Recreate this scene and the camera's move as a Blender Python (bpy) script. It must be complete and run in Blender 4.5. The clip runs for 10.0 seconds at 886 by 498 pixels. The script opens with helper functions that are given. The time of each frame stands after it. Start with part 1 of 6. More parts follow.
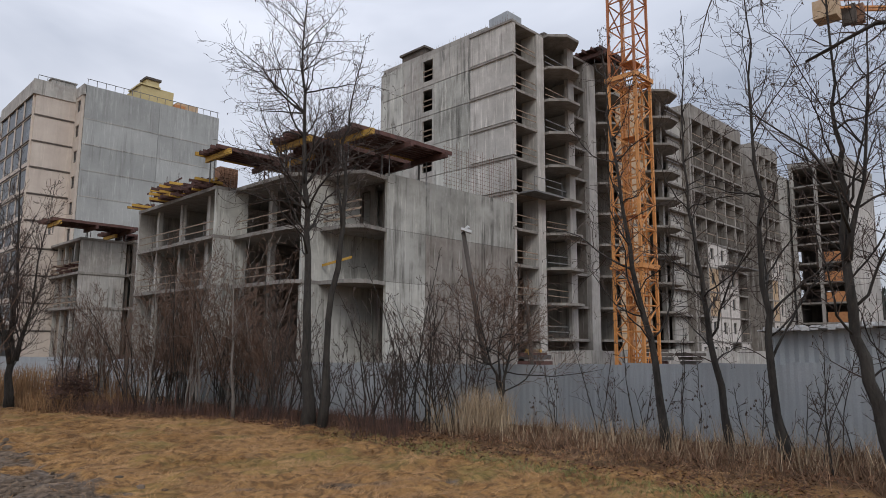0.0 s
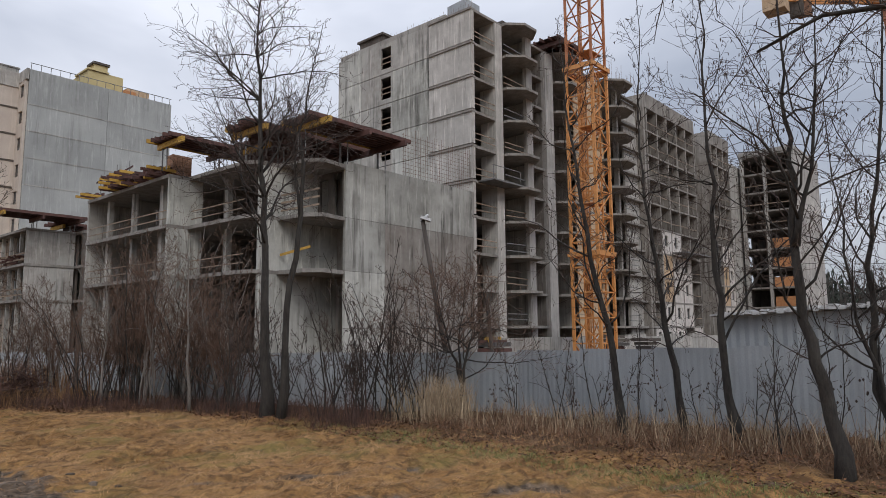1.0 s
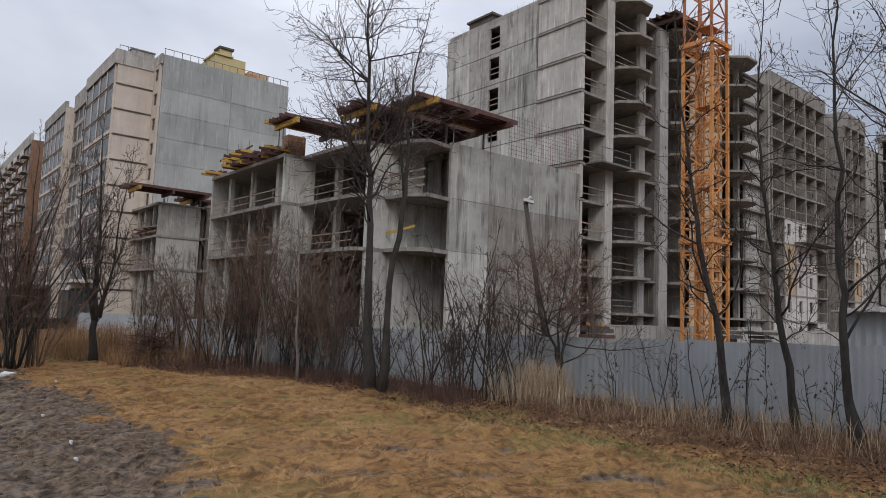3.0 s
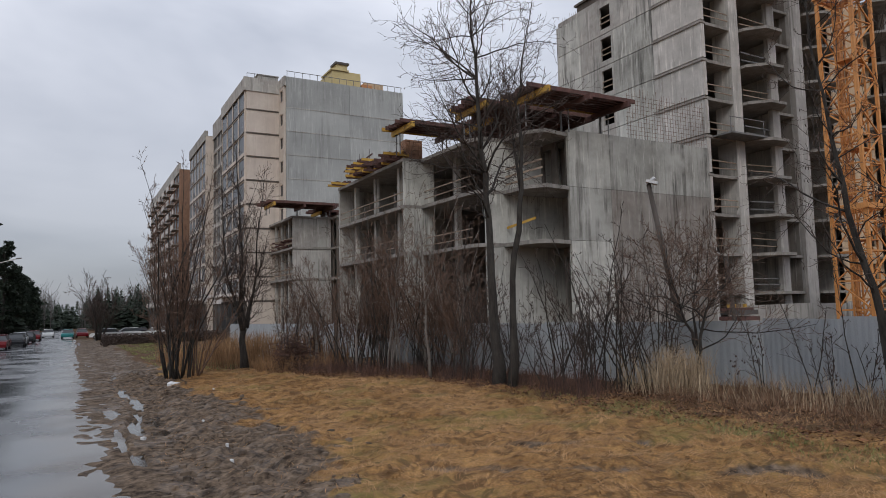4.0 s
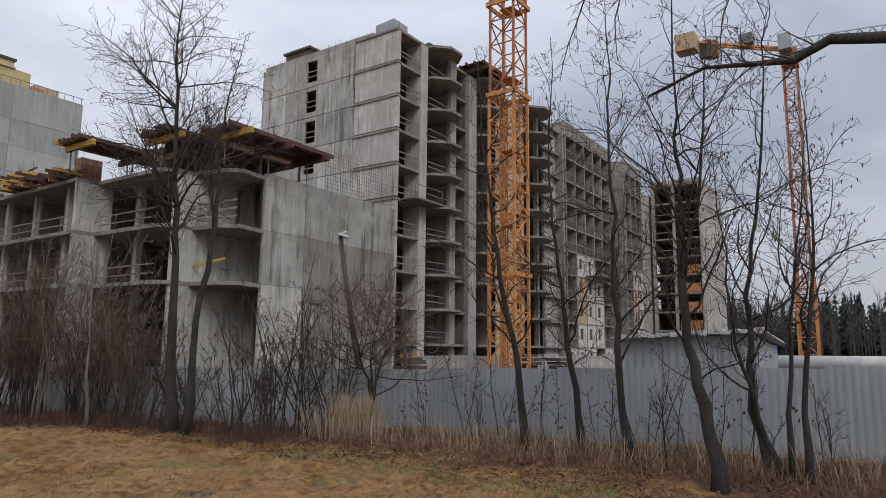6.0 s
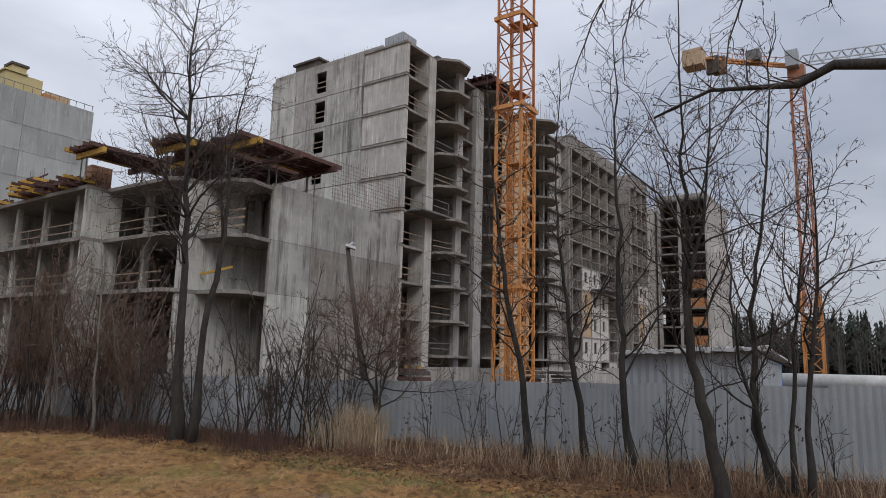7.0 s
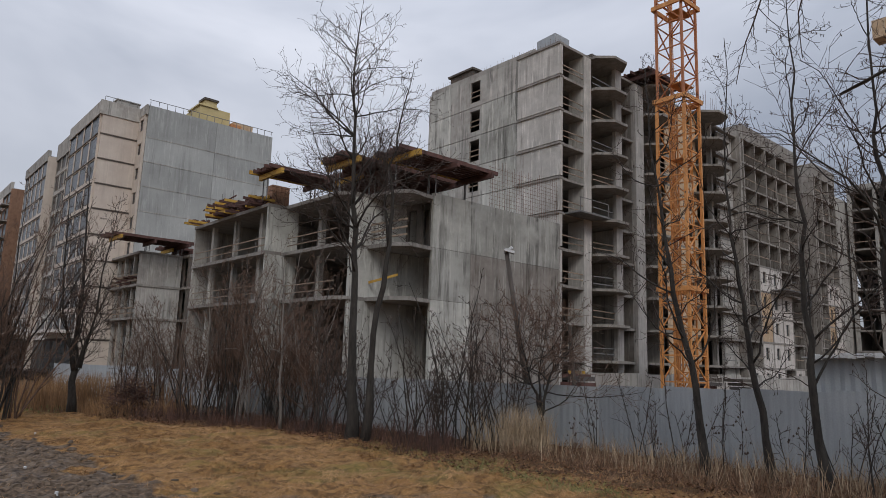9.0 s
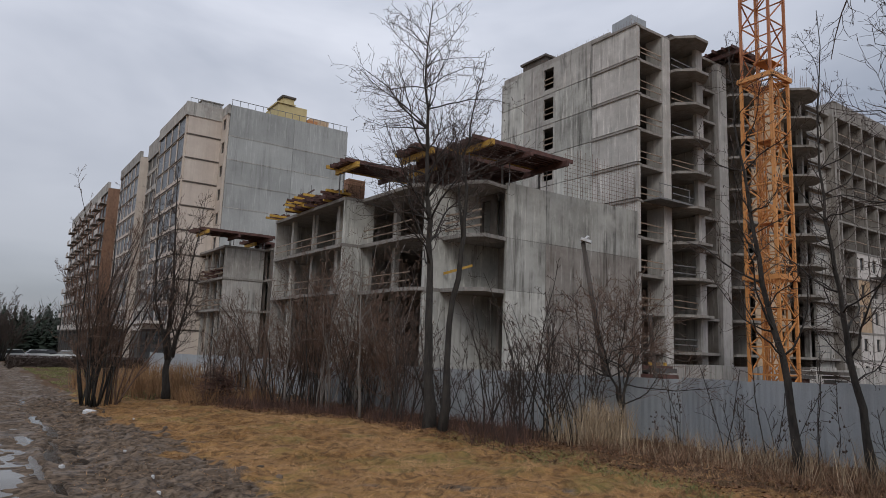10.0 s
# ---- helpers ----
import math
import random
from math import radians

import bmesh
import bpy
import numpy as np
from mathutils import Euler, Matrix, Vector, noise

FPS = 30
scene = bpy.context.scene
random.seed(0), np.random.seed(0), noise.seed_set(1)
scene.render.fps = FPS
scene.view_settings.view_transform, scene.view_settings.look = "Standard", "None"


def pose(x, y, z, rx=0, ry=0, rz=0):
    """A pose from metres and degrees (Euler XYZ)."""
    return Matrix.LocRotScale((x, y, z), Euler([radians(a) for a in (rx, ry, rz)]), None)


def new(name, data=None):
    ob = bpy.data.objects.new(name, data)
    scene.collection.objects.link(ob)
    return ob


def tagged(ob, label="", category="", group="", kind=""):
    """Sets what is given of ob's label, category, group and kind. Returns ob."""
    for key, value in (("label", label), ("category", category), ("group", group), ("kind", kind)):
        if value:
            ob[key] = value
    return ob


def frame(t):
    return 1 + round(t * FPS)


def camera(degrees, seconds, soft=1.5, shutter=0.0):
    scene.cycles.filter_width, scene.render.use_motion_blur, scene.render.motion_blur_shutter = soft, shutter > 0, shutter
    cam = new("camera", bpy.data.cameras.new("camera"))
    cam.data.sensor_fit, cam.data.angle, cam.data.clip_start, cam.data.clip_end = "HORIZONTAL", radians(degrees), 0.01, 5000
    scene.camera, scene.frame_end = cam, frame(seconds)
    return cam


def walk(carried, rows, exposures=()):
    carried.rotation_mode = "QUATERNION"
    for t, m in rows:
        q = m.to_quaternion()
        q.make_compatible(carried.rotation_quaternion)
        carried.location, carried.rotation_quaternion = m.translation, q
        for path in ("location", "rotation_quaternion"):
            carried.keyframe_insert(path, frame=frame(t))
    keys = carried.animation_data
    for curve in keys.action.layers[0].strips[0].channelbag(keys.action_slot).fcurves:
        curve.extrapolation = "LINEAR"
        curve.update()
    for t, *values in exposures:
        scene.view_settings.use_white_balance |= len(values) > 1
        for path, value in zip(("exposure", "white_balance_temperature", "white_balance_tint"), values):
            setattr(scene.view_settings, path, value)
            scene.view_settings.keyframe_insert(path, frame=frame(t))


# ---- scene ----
# the camera turns at the road's edge and sways with whoever carries it; rows: seconds, eye, rotation
PATH = [
    (0.0, 0.04, 0.22, 2.44, 98.03, -0.39, -45.20),
    (0.5, 0.06, 0.21, 2.43, 97.62, 0.26, -45.91),
    (1.0, 0.07, 0.25, 2.44, 97.06, 0.42, -48.58),
    (1.5, 0.12, 0.23, 2.46, 95.89, -0.75, -49.36),
    (2.0, 0.12, 0.25, 2.46, 94.93, -0.98, -47.59),
    (2.2, 0.13, 0.22, 2.45, 95.52, -1.08, -45.93),
    (3.3, 0.12, 0.12, 2.44, 94.97, -1.40, -36.12),
    (3.5, 0.12, 0.10, 2.44, 95.08, -0.27, -32.91),
    (4.0, 0.26, 0.11, 2.46, 94.79, 1.37, -28.87),
    (4.5, 0.31, 0.02, 2.37, 93.09, 2.26, -28.22),
    (5.0, 0.39, -0.02, 2.44, 95.76, 1.21, -36.43),
    (5.5, 0.08, -0.08, 2.41, 96.44, 1.28, -50.40),
    (6.0, -0.07, -0.14, 2.45, 98.51, -0.63, -55.39),
    (6.2, -0.16, -0.15, 2.41, 98.99, -1.48, -56.03),
    (7.3, -0.25, -0.21, 2.51, 99.73, -1.29, -54.09),
    (7.5, -0.20, -0.20, 2.50, 99.60, -1.09, -52.56),
    (8.0, -0.20, -0.21, 2.49, 99.67, -1.34, -49.21),
    (8.5, -0.22, -0.19, 2.49, 99.70, -1.56, -46.45),
    (9.0, -0.24, -0.20, 2.43, 99.50, -1.89, -41.44),
    (9.5, -0.23, -0.17, 2.46, 98.65, -1.81, -36.73),
    (10.0, -0.20, -0.14, 2.46, 98.46, -2.09, -35.03),
]
cam = camera(67.0, 10.0, soft=0.8)
walk(cam, [(r[0], pose(*r[1:])) for r in PATH], exposures=((0.0, 0.32), (1.0, 0.36), (2.2, 0.38), (3.5, 0.26), (4.5, 0.17), (5.0, 0.31), (6.0, 0.28), (7.5, 0.19), (10.0, 0.07)))

# ---- sky and light: an overcast winter day ----
world = bpy.data.worlds.new("overcast_sky")
scene.world = world
world.use_nodes = True
wn, wl = world.node_tree.nodes, world.node_tree.links
wn.clear()


def wnode(kind, **values):
    n = wn.new(kind)
    for k, v in values.items():
        n.inputs[k].default_value = v
    return n


w_out, w_bg = wn.new("ShaderNodeOutputWorld"), wn.new("ShaderNodeBackground")
sky = wn.new("ShaderNodeTexSky")
sky.sky_type, sky.sun_disc = "NISHITA", False
sky.sun_elevation, sky.sun_rotation = radians(38), radians(215)
w_co = wn.new("ShaderNodeTexCoord")
w_map = wn.new("ShaderNodeMapping")
w_map.inputs["Scale"].default_value = (1.0, 1.0, 2.6)
w_noise = wnode("ShaderNodeTexNoise", Scale=1.5, Detail=5.0, Roughness=0.52, Distortion=0.4)
w_ramp = wn.new("ShaderNodeValToRGB")
w_ramp.color_ramp.elements[0].position, w_ramp.color_ramp.elements[0].color = 0.33, (0.27, 0.297, 0.36, 1)
w_ramp.color_ramp.elements[1].position, w_ramp.color_ramp.elements[1].color = 0.68, (0.54, 0.56, 0.625, 1)
w_sep = wn.new("ShaderNodeSeparateXYZ")
w_grad = wnode("ShaderNodeMapRange")
w_grad.inputs["From Min"].default_value, w_grad.inputs["From Max"].default_value = 0.0, 1.0
w_grad.inputs["To Min"].default_value, w_grad.inputs["To Max"].default_value = 0.64, 2.4
w_mul = wn.new("ShaderNodeMixRGB")
w_mul.blend_type = "MULTIPLY"
w_mul.inputs[0].default_value = 1.0
w_dim = wn.new("ShaderNodeMixRGB")
w_dim.blend_type = "MULTIPLY"
w_dim.inputs[0].default_value = 1.0
w_dim.inputs[2].default_value = (0.1, 0.1, 0.1, 1)
w_mix = wn.new("ShaderNodeMixRGB")
w_mix.inputs[0].default_value = 0.9
wl.new(w_co.outputs["Generated"], w_map.inputs["Vector"])
wl.new(w_map.outputs["Vector"], w_noise.inputs["Vector"])
wl.new(w_noise.outputs["Fac"], w_ramp.inputs["Fac"])
wl.new(w_co.outputs["Generated"], w_sep.inputs["Vector"])
wl.new(w_sep.outputs["Z"], w_grad.inputs["Value"])
wl.new(w_ramp.outputs["Color"], w_mul.inputs[1])
wl.new(w_grad.outputs["Result"], w_mul.inputs[2])
wl.new(sky.outputs["Color"], w_dim.inputs[1])
wl.new(w_dim.outputs["Color"], w_mix.inputs[1])
wl.new(w_mul.outputs["Color"], w_mix.inputs[2])
wl.new(w_mix.outputs["Color"], w_bg.inputs["Color"])
w_bg.inputs["Strength"].default_value = 1.0
wl.new(w_bg.outputs["Background"], w_out.inputs["Surface"])
sun_data = bpy.data.lights.new("sun", "SUN")
sun_data.energy, sun_data.angle, sun_data.color = 0.75, radians(25), (1.0, 0.97, 0.92)
sun = new("sun", sun_data)
sun.matrix_world = pose(0, 0, 60, 52, 0, -35)


# ---- mesh helpers ----
class Geo:
    """Collects vertices and faces for one mesh."""

    def __init__(self):
        self.v, self.f = [], []

    def add(self, verts, faces):
        n = len(self.v)
        self.v.extend(verts)
        self.f.extend([tuple(i + n for i in q) for q in faces])
        return self

    def box(self, x0, y0, z0, x1, y1, z1):
        x0, x1 = min(x0, x1), max(x0, x1)
        y0, y1 = min(y0, y1), max(y0, y1)
        z0, z1 = min(z0, z1), max(z0, z1)
        return self.add([(x0, y0, z0), (x1, y0, z0), (x1, y1, z0), (x0, y1, z0), (x0, y0, z1), (x1, y0, z1), (x1, y1, z1), (x0, y1, z1)],
                        [(3, 2, 1, 0), (4, 5, 6, 7), (0, 1, 5, 4), (1, 2, 6, 5), (2, 3, 7, 6), (3, 0, 4, 7)])

    def prism(self, poly, z0, z1):
        n = len(poly)
        area = sum(poly[i][0] * poly[(i + 1) % n][1] - poly[(i + 1) % n][0] * poly[i][1] for i in range(n))
        if area < 0:
            poly = poly[::-1]
        return self.add([(x, y, z0) for x, y in poly] + [(x, y, z1) for x, y in poly],
                        [tuple(range(n - 1, -1, -1)), tuple(range(n, 2 * n))] + [(i, (i + 1) % n, n + (i + 1) % n, n + i) for i in range(n)])

    def beam(self, p, q, w, h=None):
        p, q = Vector(p), Vector(q)
        d = (q - p).normalized()
        s = d.cross(Vector((0, 0, 1)))
        s = s.normalized() if s.length > 1e-4 else Vector((1, 0, 0))
        u = s.cross(d)
        s, u = s * w / 2, u * (h or w) / 2
        ring = [-s - u, s - u, s + u, -s + u]
        return self.add([tuple(p + r) for r in ring] + [tuple(q + r) for r in ring],
                        [(3, 2, 1, 0), (4, 5, 6, 7)] + [(i, (i + 1) % 4, 4 + (i + 1) % 4, 4 + i) for i in range(4)])

    def tube(self, pts, radii, n=6, cap=True):
        pts = [Vector(p) for p in pts]
        verts, faces = [], []
        for i, p in enumerate(pts):
            d = (pts[min(i + 1, len(pts) - 1)] - pts[max(i - 1, 0)])
            d = d.normalized() if d.length > 1e-9 else Vector((0, 0, 1))
            s = d.cross(Vector((0.31, 0.87, 0.05)))
            s = s.normalized() if s.length > 1e-3 else Vector((1, 0, 0))
            u = d.cross(s)
            for k in range(n):
                a = 2 * math.pi * k / n
                verts.append(tuple(p + (s * math.cos(a) + u * math.sin(a)) * radii[i]))
        for i in range(len(pts) - 1):
            for k in range(n):
                faces.append((i * n + k, i * n + (k + 1) % n, (i + 1) * n + (k + 1) % n, (i + 1) * n + k))
        if cap:
            faces.append(tuple(range(n - 1, -1, -1)))
            faces.append(tuple(range((len(pts) - 1) * n, len(pts) * n)))
        return self.add(verts, faces)

    def wall(self, axis, a0, a1, z0, z1, c0, c1, holes=()):
        """A wall along axis 'x' or 'y' from a0 to a1, between c0 and c1 across, with holes (a0, z0, a1, z1) through it: one closed shell."""
        xs = sorted({a0, a1, *[min(max(h[k], a0), a1) for h in holes for k in (0, 2)]})
        zs = sorted({z0, z1, *[min(max(h[k], z0), z1) for h in holes for k in (1, 3)]})
        nx, nz = len(xs) - 1, len(zs) - 1

        def solid(i, j):
            if not (0 <= i < nx and 0 <= j < nz):
                return False
            ca, cz = (xs[i] + xs[i + 1]) / 2, (zs[j] + zs[j + 1]) / 2
            return not any(h[0] < ca < h[2] and h[1] < cz < h[3] for h in holes)

        index = {}

        def vert(i, j, k):
            if (i, j, k) not in index:
                index[(i, j, k)] = len(self.v)
                c = (c0, c1)[k]
                self.v.append((xs[i], c, zs[j]) if axis == "x" else (c, xs[i], zs[j]))
            return index[(i, j, k)]

        for i in range(nx):
            for j in range(nz):
                if not solid(i, j):
                    continue
                p, q, r, u = ((i, j), (i + 1, j), (i + 1, j + 1), (i, j + 1))
                self.f.append(tuple(vert(*e, 0) for e in (p, q, r, u)))
                self.f.append(tuple(vert(*e, 1) for e in (u, r, q, p)))
                for (e, w), (di, dj) in (((p, q), (0, -1)), ((q, r), (1, 0)), ((r, u), (0, 1)), ((u, p), (-1, 0))):
                    if not solid(i + di, j + dj):
                        self.f.append((vert(*w, 0), vert(*e, 0), vert(*e, 1), vert(*w, 1)))
        return self

    def mesh(self, name, origin=(0, 0, 0), smooth=False):
        me = bpy.data.meshes.new(name)
        ox, oy, oz = origin
        me.from_pydata([(x - ox, y - oy, z - oz) for x, y, z in self.v], [], self.f)
        if smooth:
            me.shade_smooth()
        me.update()
        return me


def thing(name, at, label, category, group="", kind=""):
    ob = new(name)
    ob.location = at
    ob.empty_display_size = 0.3
    return tagged(ob, label, category, group, kind)


def base_of(ob):
    p = Vector((0, 0, 0))
    while ob:
        p += ob.location
        ob = ob.parent
    return p


def part(name, geo, material, parent, label="", smooth=False):
    o = base_of(parent)
    ob = new(name, geo.mesh(name, o, smooth))
    ob.data.materials.append(material)
    ob.parent = parent
    return tagged(ob, label)


def solo(name, geo, material, label, category="", group="", kind="", smooth=False, at=(0, 0, 0)):
    ob = new(name, geo.mesh(name, at, smooth))
    ob.location = at
    ob.data.materials.append(material)
    return tagged(ob, label, category, group, kind)


def ground_z(x, y):
    """The place falls gently along the road."""
    return -0.012 * y


# ---- materials ----
def material(name, dark, light, scale=3.0, rough=0.85, bump=0.2, bump_scale=40.0, streak=0.0, streak_color=(0.1, 0.1, 0.1), metal=0.0,
             piece=0.0, island=0.0, specular=0.5, blotch=None, blotch_amount=0.0, stretch=(1, 1, 1), blotch_scale=0.35, leach=None):
    """Two scales of colour noise, vertical rain streaks, patches, piece-to-piece change and fine relief, all in metres."""
    m = bpy.data.materials.new(name)
    m.use_nodes = True
    n, l = m.node_tree.nodes, m.node_tree.links
    b = n["Principled BSDF"]
    b.inputs["Metallic"].default_value = metal
    b.inputs["Specular IOR Level"].default_value = specular
    g = n.new("ShaderNodeNewGeometry")
    mp = n.new("ShaderNodeMapping")
    mp.inputs["Scale"].default_value = stretch
    l.new(g.outputs["Position"], mp.inputs["Vector"])

    def tex(s, detail, rough_=0.6, src=mp):
        t = n.new("ShaderNodeTexNoise")
        t.inputs["Scale"].default_value, t.inputs["Detail"].default_value, t.inputs["Roughness"].default_value = s, detail, rough_
        l.new(src.outputs["Vector"], t.inputs["Vector"])
        return t

    def mix(fac, a, c, mode="MIX"):
        x = n.new("ShaderNodeMixRGB")
        x.blend_type = mode
        for i, v in enumerate((fac, a, c)):
            if hasattr(v, "is_output"):
                l.new(v, x.inputs[i])
            else:
                x.inputs[i].default_value = v if i == 0 else (*v, 1)
        return x.outputs["Color"]

    def ramp(src, lo, hi):
        r = n.new("ShaderNodeMapRange")
        r.inputs["From Min"].default_value, r.inputs["From Max"].default_value = lo, hi
        l.new(src, r.inputs["Value"])
        return r.outputs["Result"]

    col = mix(ramp(tex(scale, 6.0).outputs["Fac"], 0.3, 0.7), dark, light)
    fine = tex(bump_scale, 3.0)
    mul = n.new("ShaderNodeMath")
    mul.operation = "MULTIPLY_ADD"
    mul.inputs[1].default_value, mul.inputs[2].default_value = 0.35, 0.82
    l.new(fine.outputs["Fac"], mul.inputs[0])
    col = mix(1.0, col, mul.outputs[0], "MULTIPLY")
    if blotch:
        f = n.new("ShaderNodeMath")
        f.operation = "MULTIPLY"
        f.inputs[1].default_value = blotch_amount
        l.new(ramp(tex(blotch_scale, 5.0, 0.65).outputs["Fac"], 0.42, 0.62), f.inputs[0])
        col = mix(f.outputs[0], col, blotch)
    if streak:
        m2 = n.new("ShaderNodeMapping")
        m2.inputs["Scale"].default_value = (1.0, 1.0, 0.05)
        l.new(g.outputs["Position"], m2.inputs["Vector"])
        f = n.new("ShaderNodeMath")
        f.operation = "MULTIPLY"
        l.new(ramp(tex(2.2, 5.0, 0.7, m2).outputs["Fac"], 0.5, 0.68), f.inputs[0])
        f2 = n.new("ShaderNodeMath")
        f2.operation = "MULTIPLY"
        f2.inputs[1].default_value = streak
        l.new(ramp(tex(0.45, 3.0).outputs["Fac"], 0.36, 0.54), f2.inputs[0])
        l.new(f2.outputs[0], f.inputs[1])
        col = mix(f.outputs[0], col, streak_color)
        m3 = n.new("ShaderNodeMapping")
        m3.inputs["Scale"].default_value = (1.0, 1.0, 0.09)
        m3.inputs["Location"].default_value = (31.0, 17.0, 5.0)
        l.new(g.outputs["Position"], m3.inputs["Vector"])
        f3 = n.new("ShaderNodeMath")
        f3.operation = "MULTIPLY"
        f3.inputs[1].default_value = streak * 0.75
        l.new(ramp(tex(3.6, 4.0, 0.7, m3).outputs["Fac"], 0.55, 0.68), f3.inputs[0])
        col = mix(f3.outputs[0], col, leach or tuple(min(1.0, v * 1.45) for v in light))
    if piece:
        info = n.new("ShaderNodeObjectInfo")
        r = n.new("ShaderNodeMapRange")
        r.inputs["To Min"].default_value, r.inputs["To Max"].default_value = 1 - piece, 1 + piece
        l.new(info.outputs["Random"], r.inputs["Value"])
        col = mix(1.0, col, r.outputs["Result"], "MULTIPLY")
    if island:
        r = n.new("ShaderNodeMapRange")
        r.inputs["To Min"].default_value, r.inputs["To Max"].default_value = 1 - island, 1 + island
        l.new(g.outputs["Random Per Island"], r.inputs["Value"])
        col = mix(1.0, col, r.outputs["Result"], "MULTIPLY")
    l.new(col, b.inputs["Base Color"])
    rr = n.new("ShaderNodeMapRange")
    rr.inputs["To Min"].default_value, rr.inputs["To Max"].default_value = max(rough - 0.12, 0.02), min(rough + 0.1, 1.0)
    l.new(tex(scale * 0.7, 4.0).outputs["Fac"], rr.inputs["Value"])
    l.new(rr.outputs["Result"], b.inputs["Roughness"])
    if bump:
        bp = n.new("ShaderNodeBump")
        bp.inputs["Strength"].default_value, bp.inputs["Distance"].default_value = bump, 0.02
        l.new(fine.outputs["Fac"], bp.inputs["Height"])
        l.new(bp.outputs["Normal"], b.inputs["Normal"])
    return m


DIRT = (0.10, 0.098, 0.09)
M_conc = material("concrete_cast", (0.275, 0.252, 0.228), (0.45, 0.422, 0.385), 1.0, 0.9, 0.15, 25, 0.85, DIRT, piece=0.16, blotch=(0.46, 0.455, 0.42), blotch_amount=0.6)
M_conc_green = material("concrete_wall_damp", (0.25, 0.242, 0.217), (0.445, 0.437, 0.395), 0.6, 0.9, 0.15, 25, 1.0, (0.085, 0.08, 0.07), piece=0.2, blotch=(0.56, 0.55, 0.51), blotch_amount=0.6, blotch_scale=0.25)
M_conc_pale = material("concrete_pale_panel", (0.40, 0.375, 0.345), (0.58, 0.55, 0.51), 0.7, 0.9, 0.15, 25, 0.75, (0.17, 0.155, 0.135), piece=0.12, blotch=(0.30, 0.285, 0.26), blotch_amount=0.5, blotch_scale=0.3)
# dark concrete; on inner and recessed walls this tone stands in for shade
M_conc_dark = material("concrete_dark_and_shade", (0.068, 0.057, 0.049), (0.14, 0.12, 0.103), 1.0, 0.95, 0.2, 25, 0.6, (0.06, 0.055, 0.05), piece=0.10)
# rain stains; also darkens the low block's bay back walls as shade
M_conc_stain_shade = material("concrete_rain_stain_and_shade", (0.185, 0.16, 0.138), (0.33, 0.298, 0.265), 0.8, 0.92, 0.2, 25, 1.0, (0.075, 0.062, 0.052), piece=0.12, blotch=(0.33, 0.315, 0.285), blotch_amount=0.45, blotch_scale=0.5, leach=(0.50, 0.48, 0.44))
M_conc_even = material("concrete_even_panel", (0.30, 0.305, 0.295), (0.42, 0.425, 0.41), 0.25, 0.9, 0.12, 25, 0.5, (0.17, 0.17, 0.155), piece=0.13, blotch=(0.35, 0.36, 0.35), blotch_amount=0.4, blotch_scale=0.15)
M_slab = material("concrete_slab", (0.19, 0.173, 0.155), (0.33, 0.305, 0.275), 1.4, 0.92, 0.2, 25, 0.4, DIRT, piece=0.08)
M_cream = material("cream_render", (0.52, 0.44, 0.38), (0.62, 0.545, 0.47), 0.6, 0.9, 0.08, 30, 0.25, (0.3, 0.25, 0.2), piece=0.05)
M_white = material("white_block_masonry", (0.50, 0.455, 0.42), (0.68, 0.635, 0.59), 2.0, 0.9, 0.2, 20, 0.4, (0.22, 0.2, 0.18), piece=0.05)
M_brick = material("orange_brick_infill", (0.42, 0.17, 0.07), (0.58, 0.28, 0.12), 3.0, 0.9, 0.2, 18, 0.2, (0.2, 0.1, 0.06), piece=0.1)
M_brick_brown = material("brown_brick", (0.20, 0.105, 0.066), (0.31, 0.18, 0.115), 3.0, 0.9, 0.2, 18, 0.3, (0.13, 0.08, 0.055), piece=0.12)
M_ochre = material("ochre_block_infill", (0.46, 0.31, 0.18), (0.60, 0.45, 0.31), 2.0, 0.9, 0.2, 18, 0.3, (0.25, 0.15, 0.08), piece=0.08)
M_glass = material("window_dark_glass", (0.03, 0.033, 0.036), (0.05, 0.054, 0.058), 0.5, 0.3, 0.0, specular=0.3)
# near-black brown; inside the long block it stands in for unlit rooms
M_dark = material("dark_brown_and_room_shade", (0.06, 0.055, 0.05), (0.10, 0.09, 0.085), 1.0, 0.95, 0.1)
M_crane = material("yellow_crane_paint", (0.50, 0.205, 0.055), (0.67, 0.305, 0.10), 1.5, 0.65, 0.05, 40, 0.5, (0.25, 0.09, 0.03))
M_crane_red = material("weathered_orange_crane_paint", (0.34, 0.115, 0.045), (0.48, 0.19, 0.075), 1.5, 0.6, 0.05, 40, 0.5, (0.2, 0.08, 0.04))
M_crane2 = material("faded_red_crane_paint", (0.34, 0.13, 0.08), (0.48, 0.22, 0.12), 1.5, 0.6, 0.05, 40)
M_form = material("rusty_formwork", (0.06, 0.03, 0.026), (0.13, 0.06, 0.048), 2.5, 0.8, 0.2, 20, piece=0.15)
M_timber = material("yellow_formwork_beam", (0.40, 0.22, 0.03), (0.55, 0.34, 0.07), 3.0, 0.7, 0.15, 30, piece=0.15)
M_plank = material("weathered_plank", (0.19, 0.14, 0.10), (0.33, 0.255, 0.19), 4.0, 0.85, 0.2, 30, piece=0.2)
M_steel = material("dull_steel", (0.14, 0.14, 0.14), (0.26, 0.25, 0.24), 3.0, 0.6, 0.1, 30, metal=0.5)
M_rebar = material("rusty_rebar", (0.12, 0.06, 0.035), (0.2, 0.11, 0.07), 6.0, 0.8, 0.1)
M_yellow = material("yellow_render", (0.50, 0.40, 0.19), (0.60, 0.50, 0.27), 1.0, 0.85, 0.1)
